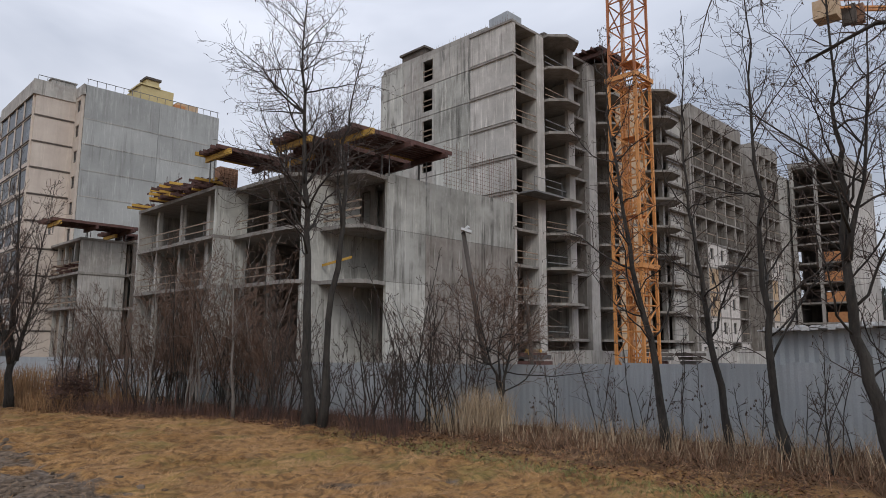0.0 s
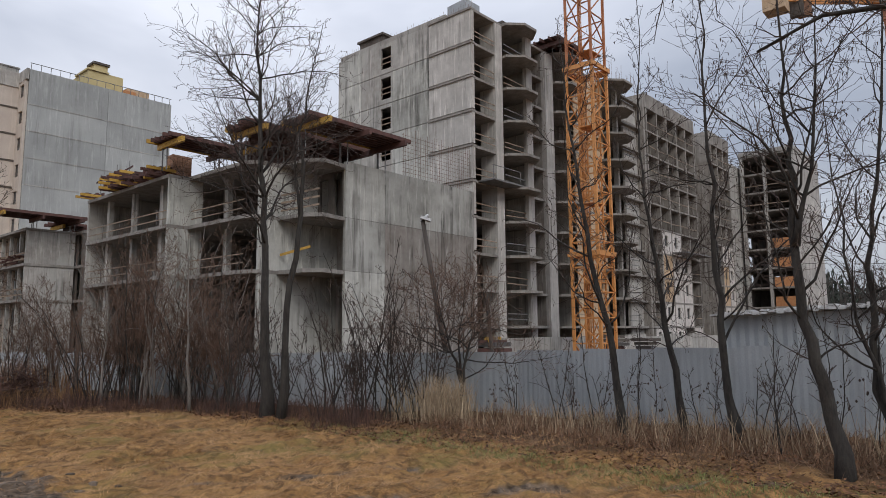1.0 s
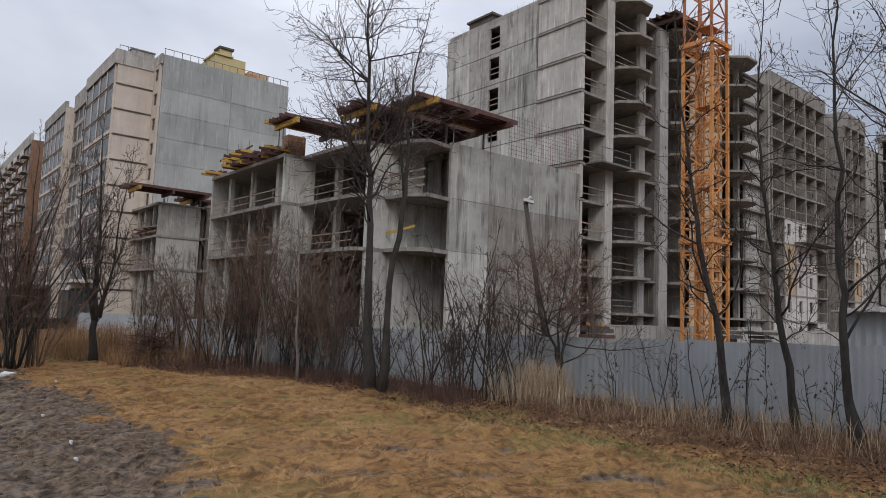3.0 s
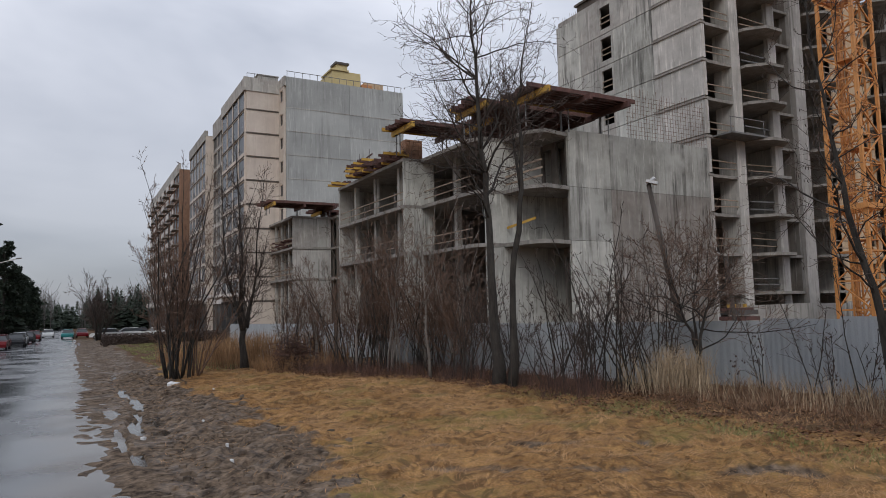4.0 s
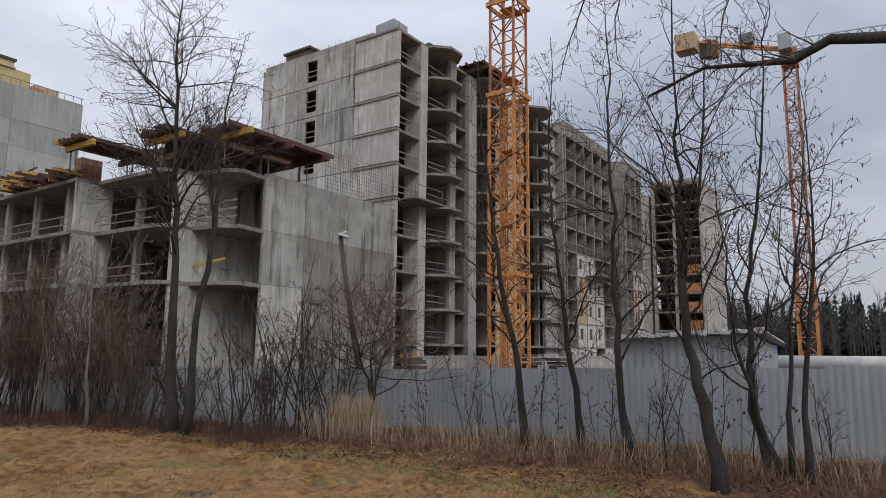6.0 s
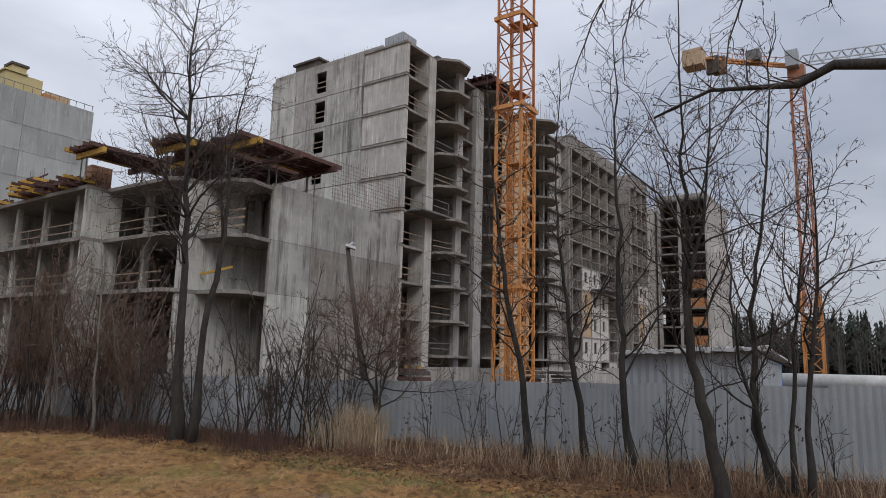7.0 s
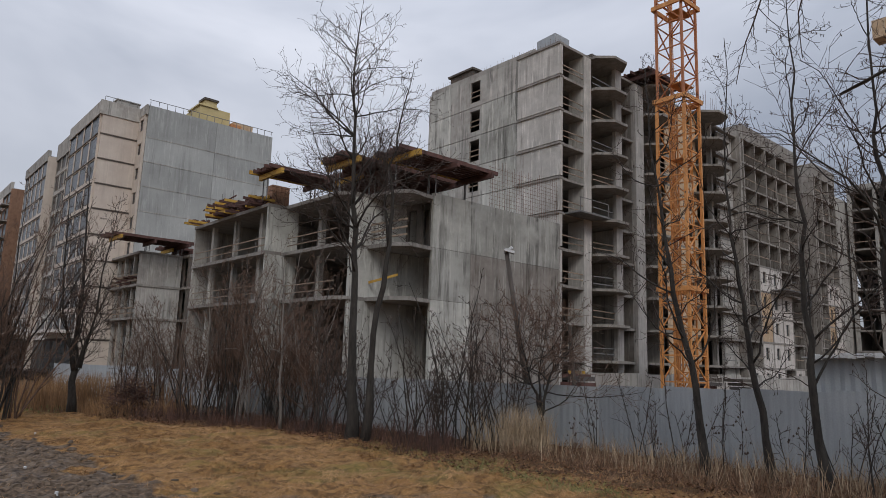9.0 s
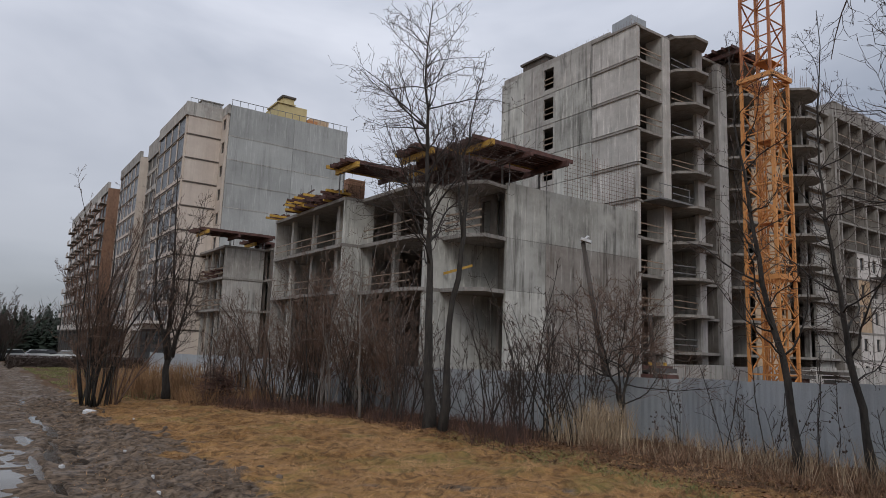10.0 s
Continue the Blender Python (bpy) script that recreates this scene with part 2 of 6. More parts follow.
M_fence = material("grey_painted_sheet", (0.30, 0.322, 0.338), (0.425, 0.447, 0.463), 0.35, 0.5, 0.03, 30, 0.35, (0.2, 0.2, 0.2), metal=0.2, piece=0.02)

# ---- ground, road ----
RUT_POOLS = ((1.85, 25.6, 0.16, 1.5), (2.0, 22.6, 0.14, 1.6), (1.25, 20.6, 0.18, 0.9), (1.6, 17.6, 0.14, 1.2), (1.2, 16.0, 0.09, 1.3), (1.35, 13.6, 0.08, 0.7), (1.8, 19.6, 0.1, 0.9))


WHEEL_TRACKS = (((1.9, 13.6), (4.0, 11.0), (5.7, 9.4), (8.1, 7.7), (10.4, 5.4), (12.0, 3.4)), ((1.4, 11.2), (3.1, 8.9), (4.6, 7.3), (6.8, 5.7), (9.2, 3.4)), ((4.0, 13.4), (5.9, 11.6), (7.6, 10.4), (9.4, 9.3)))


def wheel_track(x, y):
    """How deep a wheel has cut the turf here, 0 to 1: old tracks that leave the road and curve over the grass, broken in places."""
    if not (1 < x < 12.5 and 3 < y < 14.2):
        return 0.0
    wx, wy = x + 0.35 * noise.noise((x * 0.9, y * 0.9, 51)), y + 0.35 * noise.noise((x * 0.9, y * 0.9, 57))
    best = 9.0
    for line in WHEEL_TRACKS:
        for (ax, ay), (bx, by) in zip(line, line[1:]):
            dx, dy = bx - ax, by - ay
            f = max(0.0, min(1.0, ((wx - ax) * dx + (wy - ay) * dy) / (dx * dx + dy * dy)))
            best = min(best, math.hypot(wx - ax - f * dx, wy - ay - f * dy))
    return max(0.0, 1.0 - best / 0.3) * max(0.0, min(1.0, 0.75 + 1.4 * noise.noise((x * 0.8, y * 1.1, 61))))


def surface_z(x, y):
    """The ground's height: hummocks in the grass, ruts and clods in the mud, and a ragged verge that laps over the asphalt."""
    z = ground_z(x, y)
    if -0.6 < x < 30 and -20 < y < 110:
        edge = max(0.0, min(1.0, (x - 0.9) / 1.3))
        rise = max(0.0, min(1.0, (x + 0.4) / 1.3))
        z += -0.07 + 0.09 * rise + (1 - edge) * (0.03 * noise.noise((x * 1.3, y * 0.5, 13)) + 0.035 * noise.noise((x * 3.5, y * 2.6, 17))) * min(1.0, (x + 0.6) * 2)
        z += edge * (0.05 * noise.noise((x * 0.5, y * 0.5, 3)) + 0.06 * noise.noise((x * 0.13, y * 0.13, 7)))
        mud = max(0.0, min(1.0, (4.6 - x + 0.9 * noise.noise((x * 0.3, y * 0.3, 1))) / 1.6)) * (0.25 + 0.75 * edge) * rise
        rut = math.sin((x - 0.25 * math.sin(y * 0.35)) * 5.2)
        z += mud * (0.08 * rut * (0.5 + noise.noise((x * 0.7, y * 0.25, 9))) + (0.35 + 0.65 * max(0.0, min(1.0, (x - 1.6) / 1.4))) * (0.15 * noise.noise((x * 1.9, y * 1.3, 5)) + 0.17 * abs(noise.noise((x * 4.3, y * 3.0, 2)))) - 0.05)
        z += (1 - mud) * (0.10 * noise.noise((x * 0.9, y * 1.5, 4)) + 0.09 * noise.noise((x * 2.2, y * 3.2, 4)) + 0.06 * abs(noise.noise((x * 4.6, y * 5.6, 14)))) * edge
        z -= 0.10 * wheel_track(x, y)
        if x < 3 and 6 < y < 30:
            for px, py, rx, ry in RUT_POOLS:
                q = ((x - px) / rx) ** 2 + ((y - py) / ry) ** 2 + 0.9 * noise.noise((x * 3.1, y * 2.2, 23))
                if q < 1.6:
                    low = ground_z(x, y) - 0.13
                    z += (min(low, z) - z) * min(1.0, (1.6 - q) / 0.8)
    elif x <= -0.6:
        z -= 0.07
    return z


def soil_amount(x, y):
    """How bare the ground is: churned mud along the road, worn patches in the grass, 0 to 1."""
    strip = 4.0 + 1.2 * noise.noise((x * 0.3, y * 0.3, 1)) + 0.9 * noise.noise((x * 0.9, y * 0.9, 2)) + 0.8 * noise.noise((x * 2.7, y * 2.7, 5))
    bare = max(0.0, min(1.0, (strip - x) / 0.7 + 0.5))
    worn = noise.noise((x * 0.55 + 0.35 * y, y * 0.8 - 0.3 * x, 41)) + 0.45 * noise.noise((x * 2.1, y * 2.4, 43))
    near = 0.32 + 0.06 * max(0.0, min(3.0, x - 8))
    return max(bare, 0.8 * min(1.0, 1.5 * wheel_track(x, y)), 0.4 * max(0.0, min(1.0, (worn - near) / 0.3)))


def ground_grid():
    """One sheet: fine near the camera, wide cells out to the horizon; low mounds and ruts beside the road."""
    def steps(lo, hi, fine0, fine1, fine, ratio):
        out = list(np.arange(fine0, fine1 + 1e-6, fine))
        s, a = fine, fine1
        while a < hi:
            s *= ratio
            a += s
            out.append(min(a, hi))
        s, a = fine, fine0
        while a > lo:
            s *= ratio
            a -= s
            out.insert(0, max(a, lo))
        return out
    xs = steps(-1500, 2500, -0.6, 17, 0.1, 1.22)
    ys = steps(-1500, 2500, 3.0, 34, 0.11, 1.22)
    verts, faces = [], []
    for y in ys:
        for x in xs:
            verts.append((x, y, surface_z(x, y)))
    w = len(xs)
    for j in range(len(ys) - 1):
        for i in range(w - 1):
            faces.append((j * w + i, j * w + i + 1, (j + 1) * w + i + 1, (j + 1) * w + i))
    g = Geo()
    g.v, g.f = verts, faces
    return g


def ground_material():
    m = bpy.data.materials.new("dead_grass_and_mud")
    m.use_nodes = True
    n, l = m.node_tree.nodes, m.node_tree.links
    b = n["Principled BSDF"]
    b.inputs["Specular IOR Level"].default_value = 0.12
    g = n.new("ShaderNodeNewGeometry")
    sep = n.new("ShaderNodeSeparateXYZ")
    l.new(g.outputs["Position"], sep.inputs["Vector"])

    def tex(s, d=6.0, r=0.6):
        t = n.new("ShaderNodeTexNoise")
        t.inputs["Scale"].default_value, t.inputs["Detail"].default_value, t.inputs["Roughness"].default_value = s, d, r
        l.new(g.outputs["Position"], t.inputs["Vector"])
        return t.outputs["Fac"]

    def ramp(src, lo, hi, a=0.0, z=1.0):
        r = n.new("ShaderNodeMapRange")
        for k, v in (("From Min", lo), ("From Max", hi), ("To Min", a), ("To Max", z)):
            r.inputs[k].default_value = v
        l.new(src, r.inputs["Value"])
        return r.outputs["Result"]

    def mix(f, a, c):
        x = n.new("ShaderNodeMixRGB")
        for i, v in enumerate((f, a, c)):
            if hasattr(v, "is_output"):
                l.new(v, x.inputs[i])
            else:
                x.inputs[i].default_value = v if i == 0 else (*v, 1)
        return x.outputs["Color"]

    def math_(op, a, c):
        x = n.new("ShaderNodeMath")
        x.operation = op
        for i, v in enumerate((a, c)):
            if hasattr(v, "is_output"):
                l.new(v, x.inputs[i])
            else:
                x.inputs[i].default_value = v
        return x.outputs[0]

    straw = mix(ramp(tex(3.5), 0.3, 0.7), (0.23, 0.11, 0.042), (0.46, 0.26, 0.10))
    # dark swirls: shade between matted clumps, put into the straw's colour
    clump_shade = n.new("ShaderNodeTexNoise")
    clump_shade.inputs["Scale"].default_value, clump_shade.inputs["Detail"].default_value, clump_shade.inputs["Distortion"].default_value = 1.9, 8.0, 2.2
    l.new(g.outputs["Position"], clump_shade.inputs["Vector"])
    straw = mix(ramp(clump_shade.outputs["Fac"], 0.47, 0.6, 0.0, 0.85), straw, (0.085, 0.043, 0.021))
    straw = mix(ramp(tex(30, 3), 0.35, 0.75), straw, (0.12, 0.075, 0.035))
    straw = mix(ramp(tex(0.35, 4), 0.52, 0.68, 0.0, 0.6), straw, (0.17, 0.155, 0.05))
    soil = mix(ramp(tex(5.0, 8.0, 0.7), 0.38, 0.66), (0.028, 0.019, 0.013), (0.20, 0.145, 0.102))
    # bare wet soil beside the road
    x_wobble = math_("ADD", sep.outputs["X"], math_("MULTIPLY", math_("SUBTRACT", tex(0.35, 5), 0.5), 4.5))
    at = n.new("ShaderNodeAttribute")
    at.attribute_name = "soil"
    bare = ramp(math_("ADD", at.outputs["Fac"], math_("MULTIPLY", math_("SUBTRACT", tex(7.0, 5), 0.5), 0.5)), 0.3, 0.7)
    # leaf litter under the trees
    litter = ramp(math_("ADD", x_wobble, math_("MULTIPLY", math_("MAXIMUM", math_("SUBTRACT", sep.outputs["Y"], 20.0), 0.0), 0.42)), 11.9, 13.3, 0.0, 0.85)
    straw = mix(litter, straw, (0.075, 0.045, 0.028))
    col = mix(bare, straw, soil)
    l.new(col, b.inputs["Base Color"])
    wet = ramp(tex(1.3, 5), 0.45, 0.62)
    l.new(math_("ADD", 0.12, math_("MULTIPLY", math_("MULTIPLY", wet, bare), 0.2)), b.inputs["Specular IOR Level"])
    l.new(math_("SUBTRACT", 0.95, math_("MULTIPLY", math_("MULTIPLY", wet, bare), 0.4)), b.inputs["Roughness"])
    bp = n.new("ShaderNodeBump")
    bp.inputs["Strength"].default_value, bp.inputs["Distance"].default_value = 0.6, 0.03
    l.new(tex(22, 5), bp.inputs["Height"])
    l.new(bp.outputs["Normal"], b.inputs["Normal"])
    return m


M_ground = ground_material()
ground = solo("ground", ground_grid(), M_ground, "brown dead grass and wet churned mud", kind="structure")
soil_layer = ground.data.attributes.new("soil", "FLOAT", "POINT")
soil_layer.data.foreach_set("value", [soil_amount(v.co.x, v.co.y) if -1 < v.co.x < 30 and -20 < v.co.y < 110 else 0.0 for v in ground.data.vertices])


def road_material():
    m = material("wet_asphalt", (0.035, 0.037, 0.04), (0.065, 0.067, 0.07), 0.8, 0.3, 0.03, 60, blotch=(0.075, 0.075, 0.078), blotch_amount=0.5)
    n, l = m.node_tree.nodes, m.node_tree.links
    b = n["Principled BSDF"]
    g = n.new("ShaderNodeNewGeometry")
    t = n.new("ShaderNodeTexNoise")
    t.inputs["Scale"].default_value, t.inputs["Detail"].default_value = 0.35, 4.0
    l.new(g.outputs["Position"], t.inputs["Vector"])
    r = n.new("ShaderNodeMapRange")
    for k, v in (("From Min", 0.40), ("From Max", 0.60), ("To Min", 0.12), ("To Max", 0.30)):
        r.inputs[k].default_value = v
    l.new(t.outputs["Fac"], r.inputs["Value"])
    l.new(r.outputs["Result"], b.inputs["Roughness"])
    # a film of mud carried on to the edge
    sep = n.new("ShaderNodeSeparateXYZ")
    l.new(g.outputs["Position"], sep.inputs["Vector"])
    t2 = n.new("ShaderNodeTexNoise")
    t2.inputs["Scale"].default_value, t2.inputs["Detail"].default_value = 0.9, 6.0
    l.new(g.outputs["Position"], t2.inputs["Vector"])
    ad = n.new("ShaderNodeMath")
    ad.operation = "MULTIPLY_ADD"
    ad.inputs[1].default_value = 2.2
    l.new(t2.outputs["Fac"], ad.inputs[0])
    l.new(sep.outputs["X"], ad.inputs[2])
    r2 = n.new("ShaderNodeMapRange")
    for k, v in (("From Min", 0.55), ("From Max", 1.35), ("To Min", 0.0), ("To Max", 0.9)):
        r2.inputs[k].default_value = v
    l.new(ad.outputs[0], r2.inputs["Value"])
    mx = n.new("ShaderNodeMixRGB")
    mx.inputs[2].default_value = (0.085, 0.068, 0.052, 1)
    was = b.inputs["Base Color"].links[0].from_socket
    l.new(was, mx.inputs[1])
    l.new(r2.outputs["Result"], mx.inputs[0])
    l.new(mx.outputs["Color"], b.inputs["Base Color"])
    return m


M_road = road_material()
rg = Geo()
ys = [-60 + 0.8 * i for i in range(150)] + [62 + 6 * i for i in range(60)]
for i, y in enumerate(ys):
    z = ground_z(0, y)
    rg.v += [(-8.0, y, z + 0.005), (-4.0, y, z + 0.03), (-0.6, y, z + 0.012), (0.4, y, z), (1.3, y, z - 0.03)]
    if i:
        for k in range(4):
            a = (i - 1) * 5 + k
            rg.f.append((a, a + 1, a + 6, a + 5))
solo("road", rg, M_road, "wet grey asphalt road with puddles", kind="structure")


M_water = material("puddle_water", (0.030, 0.026, 0.021), (0.045, 0.038, 0.03), 2.0, 0.14, 0.0)
pg = Geo()
pg.add([(0.95, 12.4, -0.149 - 0.035), (2.3, 12.4, -0.149 - 0.06), (2.3, 36, -0.432 - 0.06), (0.95, 36, -0.432 - 0.035)], [(0, 1, 2, 3)])
solo("puddle_water", pg, M_water, "shallow muddy water standing in the ruts", kind="structure")


# ---- the tower and its row, on the line y = 33 ----
Y_ROW, X_TOW, STOREY, ROOF = 33.0, 41.1, 2.9, 29.0
LEVELS = [ROOF - STOREY * k for k in range(11)]


def guard_rails(parent, x0, x1, y, z, tilt=0.0, mat=None):
    """Two timber boards on site guard posts along a slab's edge."""
    for h in (0.55, 1.05):
        part("guard_board", Geo().beam((x0, y, z + h + tilt * random.uniform(-1, 1)), (x1, y, z + h + tilt * random.uniform(-1, 1)), 0.04, 0.085), mat or M_plank, parent)


def balcony_slab(parent, x0, x1, y0, y1, z, cut=1.1, th=0.22):
    """A slab with chamfered front corners, its front at y0."""
    c = min(cut, (x1 - x0) * 0.3)
    poly = [(x0, y1), (x0, y0 + c), (x0 + c, y0), (x1 - c, y0), (x1, y0 + c), (x1, y1)]
    part("balcony_slab", Geo().prism(poly, z - th, z), M_slab, parent)


def tower_block():
    t = thing("apartment_tower", (X_TOW, Y_ROW, 0), "unfinished ten-storey grey concrete apartment tower with open balconies", "building")
    # the face along the road: cast panels, storey by storey, with recessed joints
    y_step, y_far, y_w0, y_w1 = 37.7, 49.7, 42.6, 43.9
    for k in range(10):
        z1, z0 = LEVELS[k] - 0.03, LEVELS[k + 1] + 0.03
        wz0, wz1 = z0 + 0.45, z1 - 0.35
        proud = -0.16
        part("wall_panel", Geo().wall("y", Y_ROW, y_step, z0 + 0.12, z1, X_TOW + proud, X_TOW + 0.2), M_conc_pale, t)
        part("wall_panel", Geo().wall("y", y_step, 42.35, z0, z1, X_TOW, X_TOW + 0.2), M_conc if k == 0 else M_conc_green, t)
        part("wall_panel", Geo().wall("y", 42.37, 46.6, z0, z1, X_TOW + 0.01, X_TOW + 0.2, [(y_w0, wz0, y_w1, wz1)] if k < 4 else []), M_conc, t)
        part("wall_panel", Geo().wall("y", 46.62, y_far, z0, z1, X_TOW, X_TOW + 0.2), M_conc_green, t)
        part("floor_edge", Geo().box(X_TOW - 0.28, Y_ROW - 0.05, z1 - 0.12, X_TOW + 0.3, y_step + 0.1, z1 + 0.06), M_slab, t)
        part("window_bar", Geo().box(X_TOW + 0.05, y_w0, wz0 + 0.5, X_TOW + 0.09, y_w1, wz0 + 0.6).box(X_TOW + 0.05, y_w0, wz0 + 1.0, X_TOW + 0.09, y_w1, wz0 + 1.1), M_plank, t)
    # the open side: slabs, a long pier, balconies
    for k in range(10):
        z = LEVELS[k]
        part("floor_slab", Geo().box(X_TOW + 0.2, Y_ROW, z - 0.22, 49.0, 49.6, z), M_slab, t)
        balcony_slab(t, 45.1, 49.3, 31.3, Y_ROW, z, 1.2)
        if k:
            guard_rails(t, X_TOW + 0.2, 44.1, Y_ROW + 0.1, z, 0.12 if k < 4 else 0.05)
            guard_rails(t, 45.2, 48.2, Y_ROW - 0.1, z, 0.1, M_steel if k % 2 else M_plank)
        # inner wall: the room's shade is in its dark colour
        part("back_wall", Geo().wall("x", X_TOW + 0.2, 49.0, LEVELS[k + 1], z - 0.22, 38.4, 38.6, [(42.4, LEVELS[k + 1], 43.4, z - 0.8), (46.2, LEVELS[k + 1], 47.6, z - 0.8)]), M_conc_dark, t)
        part("side_wall", Geo().wall("y", Y_ROW, 49.6, LEVELS[k + 1], z - 0.22, 48.9, 49.1), M_conc, t)
    part("pier", Geo().box(44.1, Y_ROW - 0.05, -1, 45.1, Y_ROW + 1.6, ROOF - 0.22), M_conc_pale, t)
    part("pier", Geo().box(48.2, Y_ROW - 0.4, -1, 49.1, Y_ROW - 0.02, ROOF - 0.22), M_conc_pale, t)
    part("far_wall", Geo().box(X_TOW, 49.72, -1, 49.1, 49.95, ROOF), M_conc, t)
    part("parapet", Geo().box(X_TOW + 0.05, 36.0, ROOF, X_TOW + 0.3, 49.7, ROOF + 0.45), M_conc, t)
    part("roof_hatch", Geo().box(41.6, 44.2, ROOF, 43.0, 47.4, ROOF + 1.3).box(41.4, 44.0, ROOF + 1.3, 43.2, 47.6, ROOF + 1.5), M_conc_dark, t)
    part("tarpaulin", Geo().prism([(41.5, 34.0), (43.4, 34.0), (43.0, 36.4), (41.7, 36.2)], ROOF, ROOF + 1.35), M_fence, t)
    part("roof_upstand", Geo().box(45.6, 33.2, ROOF, 48.0, 35.2, ROOF + 0.6), M_conc_dark, t)
    # small work platform hung on the corner
    part("work_platform", Geo().box(X_TOW + 0.5, 31.4, LEVELS[5] - 0.12, 45.6, 33.0, LEVELS[5]).beam((X_TOW + 0.6, 31.5, LEVELS[5]), (X_TOW + 0.6, 31.5, LEVELS[5] + 1.1), 0.05).beam((45.4, 31.5, LEVELS[5]), (45.4, 31.5, LEVELS[5] + 1.1), 0.05).beam((41.6, 31.5, LEVELS[5] + 1.1), (45.4, 31.5, LEVELS[5] + 1.1), 0.05), M_steel, t)
    return t


tower_block()


def window_unit(parent, axis, a0, a1, z0, z1, c, inward, frame_mat=None):
    """A dark pane set back in an opening, with its frame."""
    fr, gl = Geo(), Geo()
    w = 0.07
    lo, hi = sorted((c, c + inward * 0.06))
    def bx(g, p, q, r, s, d0, d1):
        if axis == "x":
            g.box(p, d0, r, q, d1, s)
        else:
            g.box(d0, p, r, d1, q, s)
    bx(fr, a0, a0 + w, z0, z1, lo, hi)
    bx(fr, a1 - w, a1, z0, z1, lo, hi)
    bx(fr, a0 + w, a1 - w, z0, z0 + w, lo, hi)
    bx(fr, a0 + w, a1 - w, z1 - w, z1, lo, hi)
    bx(gl, a0 + w, a1 - w, z0 + w, z1 - w, lo + 0.02, hi - 0.02)
    wdw = part("window", fr, frame_mat or M_conc_dark, parent)
    part("pane", gl, M_glass, wdw)


def row_blocks():
    t = thing("apartment_block", (60, Y_ROW, 0), "unfinished grey concrete apartment block with loggias and part-built ochre infill", "building")
    # recess, its shade put into the wall's dark colour, and pier beside the tower
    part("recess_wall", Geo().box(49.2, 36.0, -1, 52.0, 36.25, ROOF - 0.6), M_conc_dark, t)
    part("pier", Geo().box(52.0, Y_ROW + 0.5, -1, 53.2, Y_ROW + 3.2, ROOF - 0.3), M_conc_stain_shade, t)
    part("pier_nosing", Geo().box(51.95, Y_ROW, -1, 53.3, Y_ROW + 0.5, ROOF - 0.3), M_conc_pale, t)
    for k in range(10):
        z, zb = LEVELS[k], LEVELS[k + 1]
        part("floor_slab", Geo().box(49.15, Y_ROW + 0.3, z - 0.22, 73.0, 45, z), M_slab, t)
        balcony_slab(t, 53.3, 57.2, 31.6, Y_ROW + 0.3, z, 1.1)
        balcony_slab(t, 62.6, 67.8, 30.9, Y_ROW + 0.3, z, 1.6)
        guard_rails(t, 53.6, 57.0, 31.9, zb, 0.06)
        guard_rails(t, 63.8, 66.6, 31.2, zb, 0.06, M_steel)
        part("infill_wall", Geo().wall("x", 57.2, 63.6, zb, z - 0.22, Y_ROW + 0.3, Y_ROW + 0.55, [(58.6, zb + 0.9, 60.0, zb + 2.3), (61.6, zb + 0.9, 62.8, zb + 2.3)]), M_ochre, t)
        # balcony back walls, coloured dark for the shade under the slabs
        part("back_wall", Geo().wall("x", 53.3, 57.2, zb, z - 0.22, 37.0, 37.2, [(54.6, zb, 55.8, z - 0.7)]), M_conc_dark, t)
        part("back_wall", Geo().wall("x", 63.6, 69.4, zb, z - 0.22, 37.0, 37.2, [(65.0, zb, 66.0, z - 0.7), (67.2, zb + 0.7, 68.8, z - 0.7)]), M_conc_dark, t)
        part("cross_wall", Geo().box(57.2, Y_ROW + 0.3, zb, 57.45, 37, z - 0.22), M_conc, t)
        part("cross_wall", Geo().box(63.35, Y_ROW + 0.56, zb, 63.6, 37, z - 0.22), M_conc, t)
        part("column", Geo().box(66.4, Y_ROW + 0.1, zb, 66.8, Y_ROW + 0.6, z - 0.22), M_conc, t)
        # loggia part: bays with parapets above, block infill with windows below
        for a0, a1, n in ((74.1, 88.7, 5), (95.3, 102.4, 3)):
            part("floor_slab", Geo().box(a0 - 0.6, Y_ROW, z - 0.2, a1 + 0.3, 44, z), M_slab, t)
            w = (a1 - a0) / n
            for i in range(n + 1):
                part("cross_wall", Geo().box(a0 + i * w - 0.12, Y_ROW + 0.02, zb, a0 + i * w + 0.12, 38, z - 0.2), M_conc_stain_shade, t)
            for i in range(n):
                b0, b1 = a0 + i * w + 0.12, a0 + (i + 1) * w - 0.12
                if (5 <= k <= 8 and i in ((1, 2, 3) if n == 5 else (1, 2)) and not (k == 5 and i == 3)) or (k == 9 and i != 3):
                    h = (b0 + 0.7, zb + 0.9, b0 + 1.6, zb + 2.25)
                    part("infill_wall", Geo().wall("x", b0, b1, zb, z - 0.2, Y_ROW + 0.05, Y_ROW + 0.3, [h]), M_ochre if i == 1 and k in (6, 7) else M_white, t)
                    window_unit(t, "x", h[0], h[2], h[1], h[3], Y_ROW + 0.2, 1)
                else:
                    part("guard_board", Geo().beam((b0, Y_ROW + 0.1, zb + 1.0 + 0.1 * math.sin(i * 3 + k)), (b1, Y_ROW + 0.1, zb + 1.0), 0.04, 0.09), M_plank, t)
                    # open loggia: shade at the back is painted as dark concrete
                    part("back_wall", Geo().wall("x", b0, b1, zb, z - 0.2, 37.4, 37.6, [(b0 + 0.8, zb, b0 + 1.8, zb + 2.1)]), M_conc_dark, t)
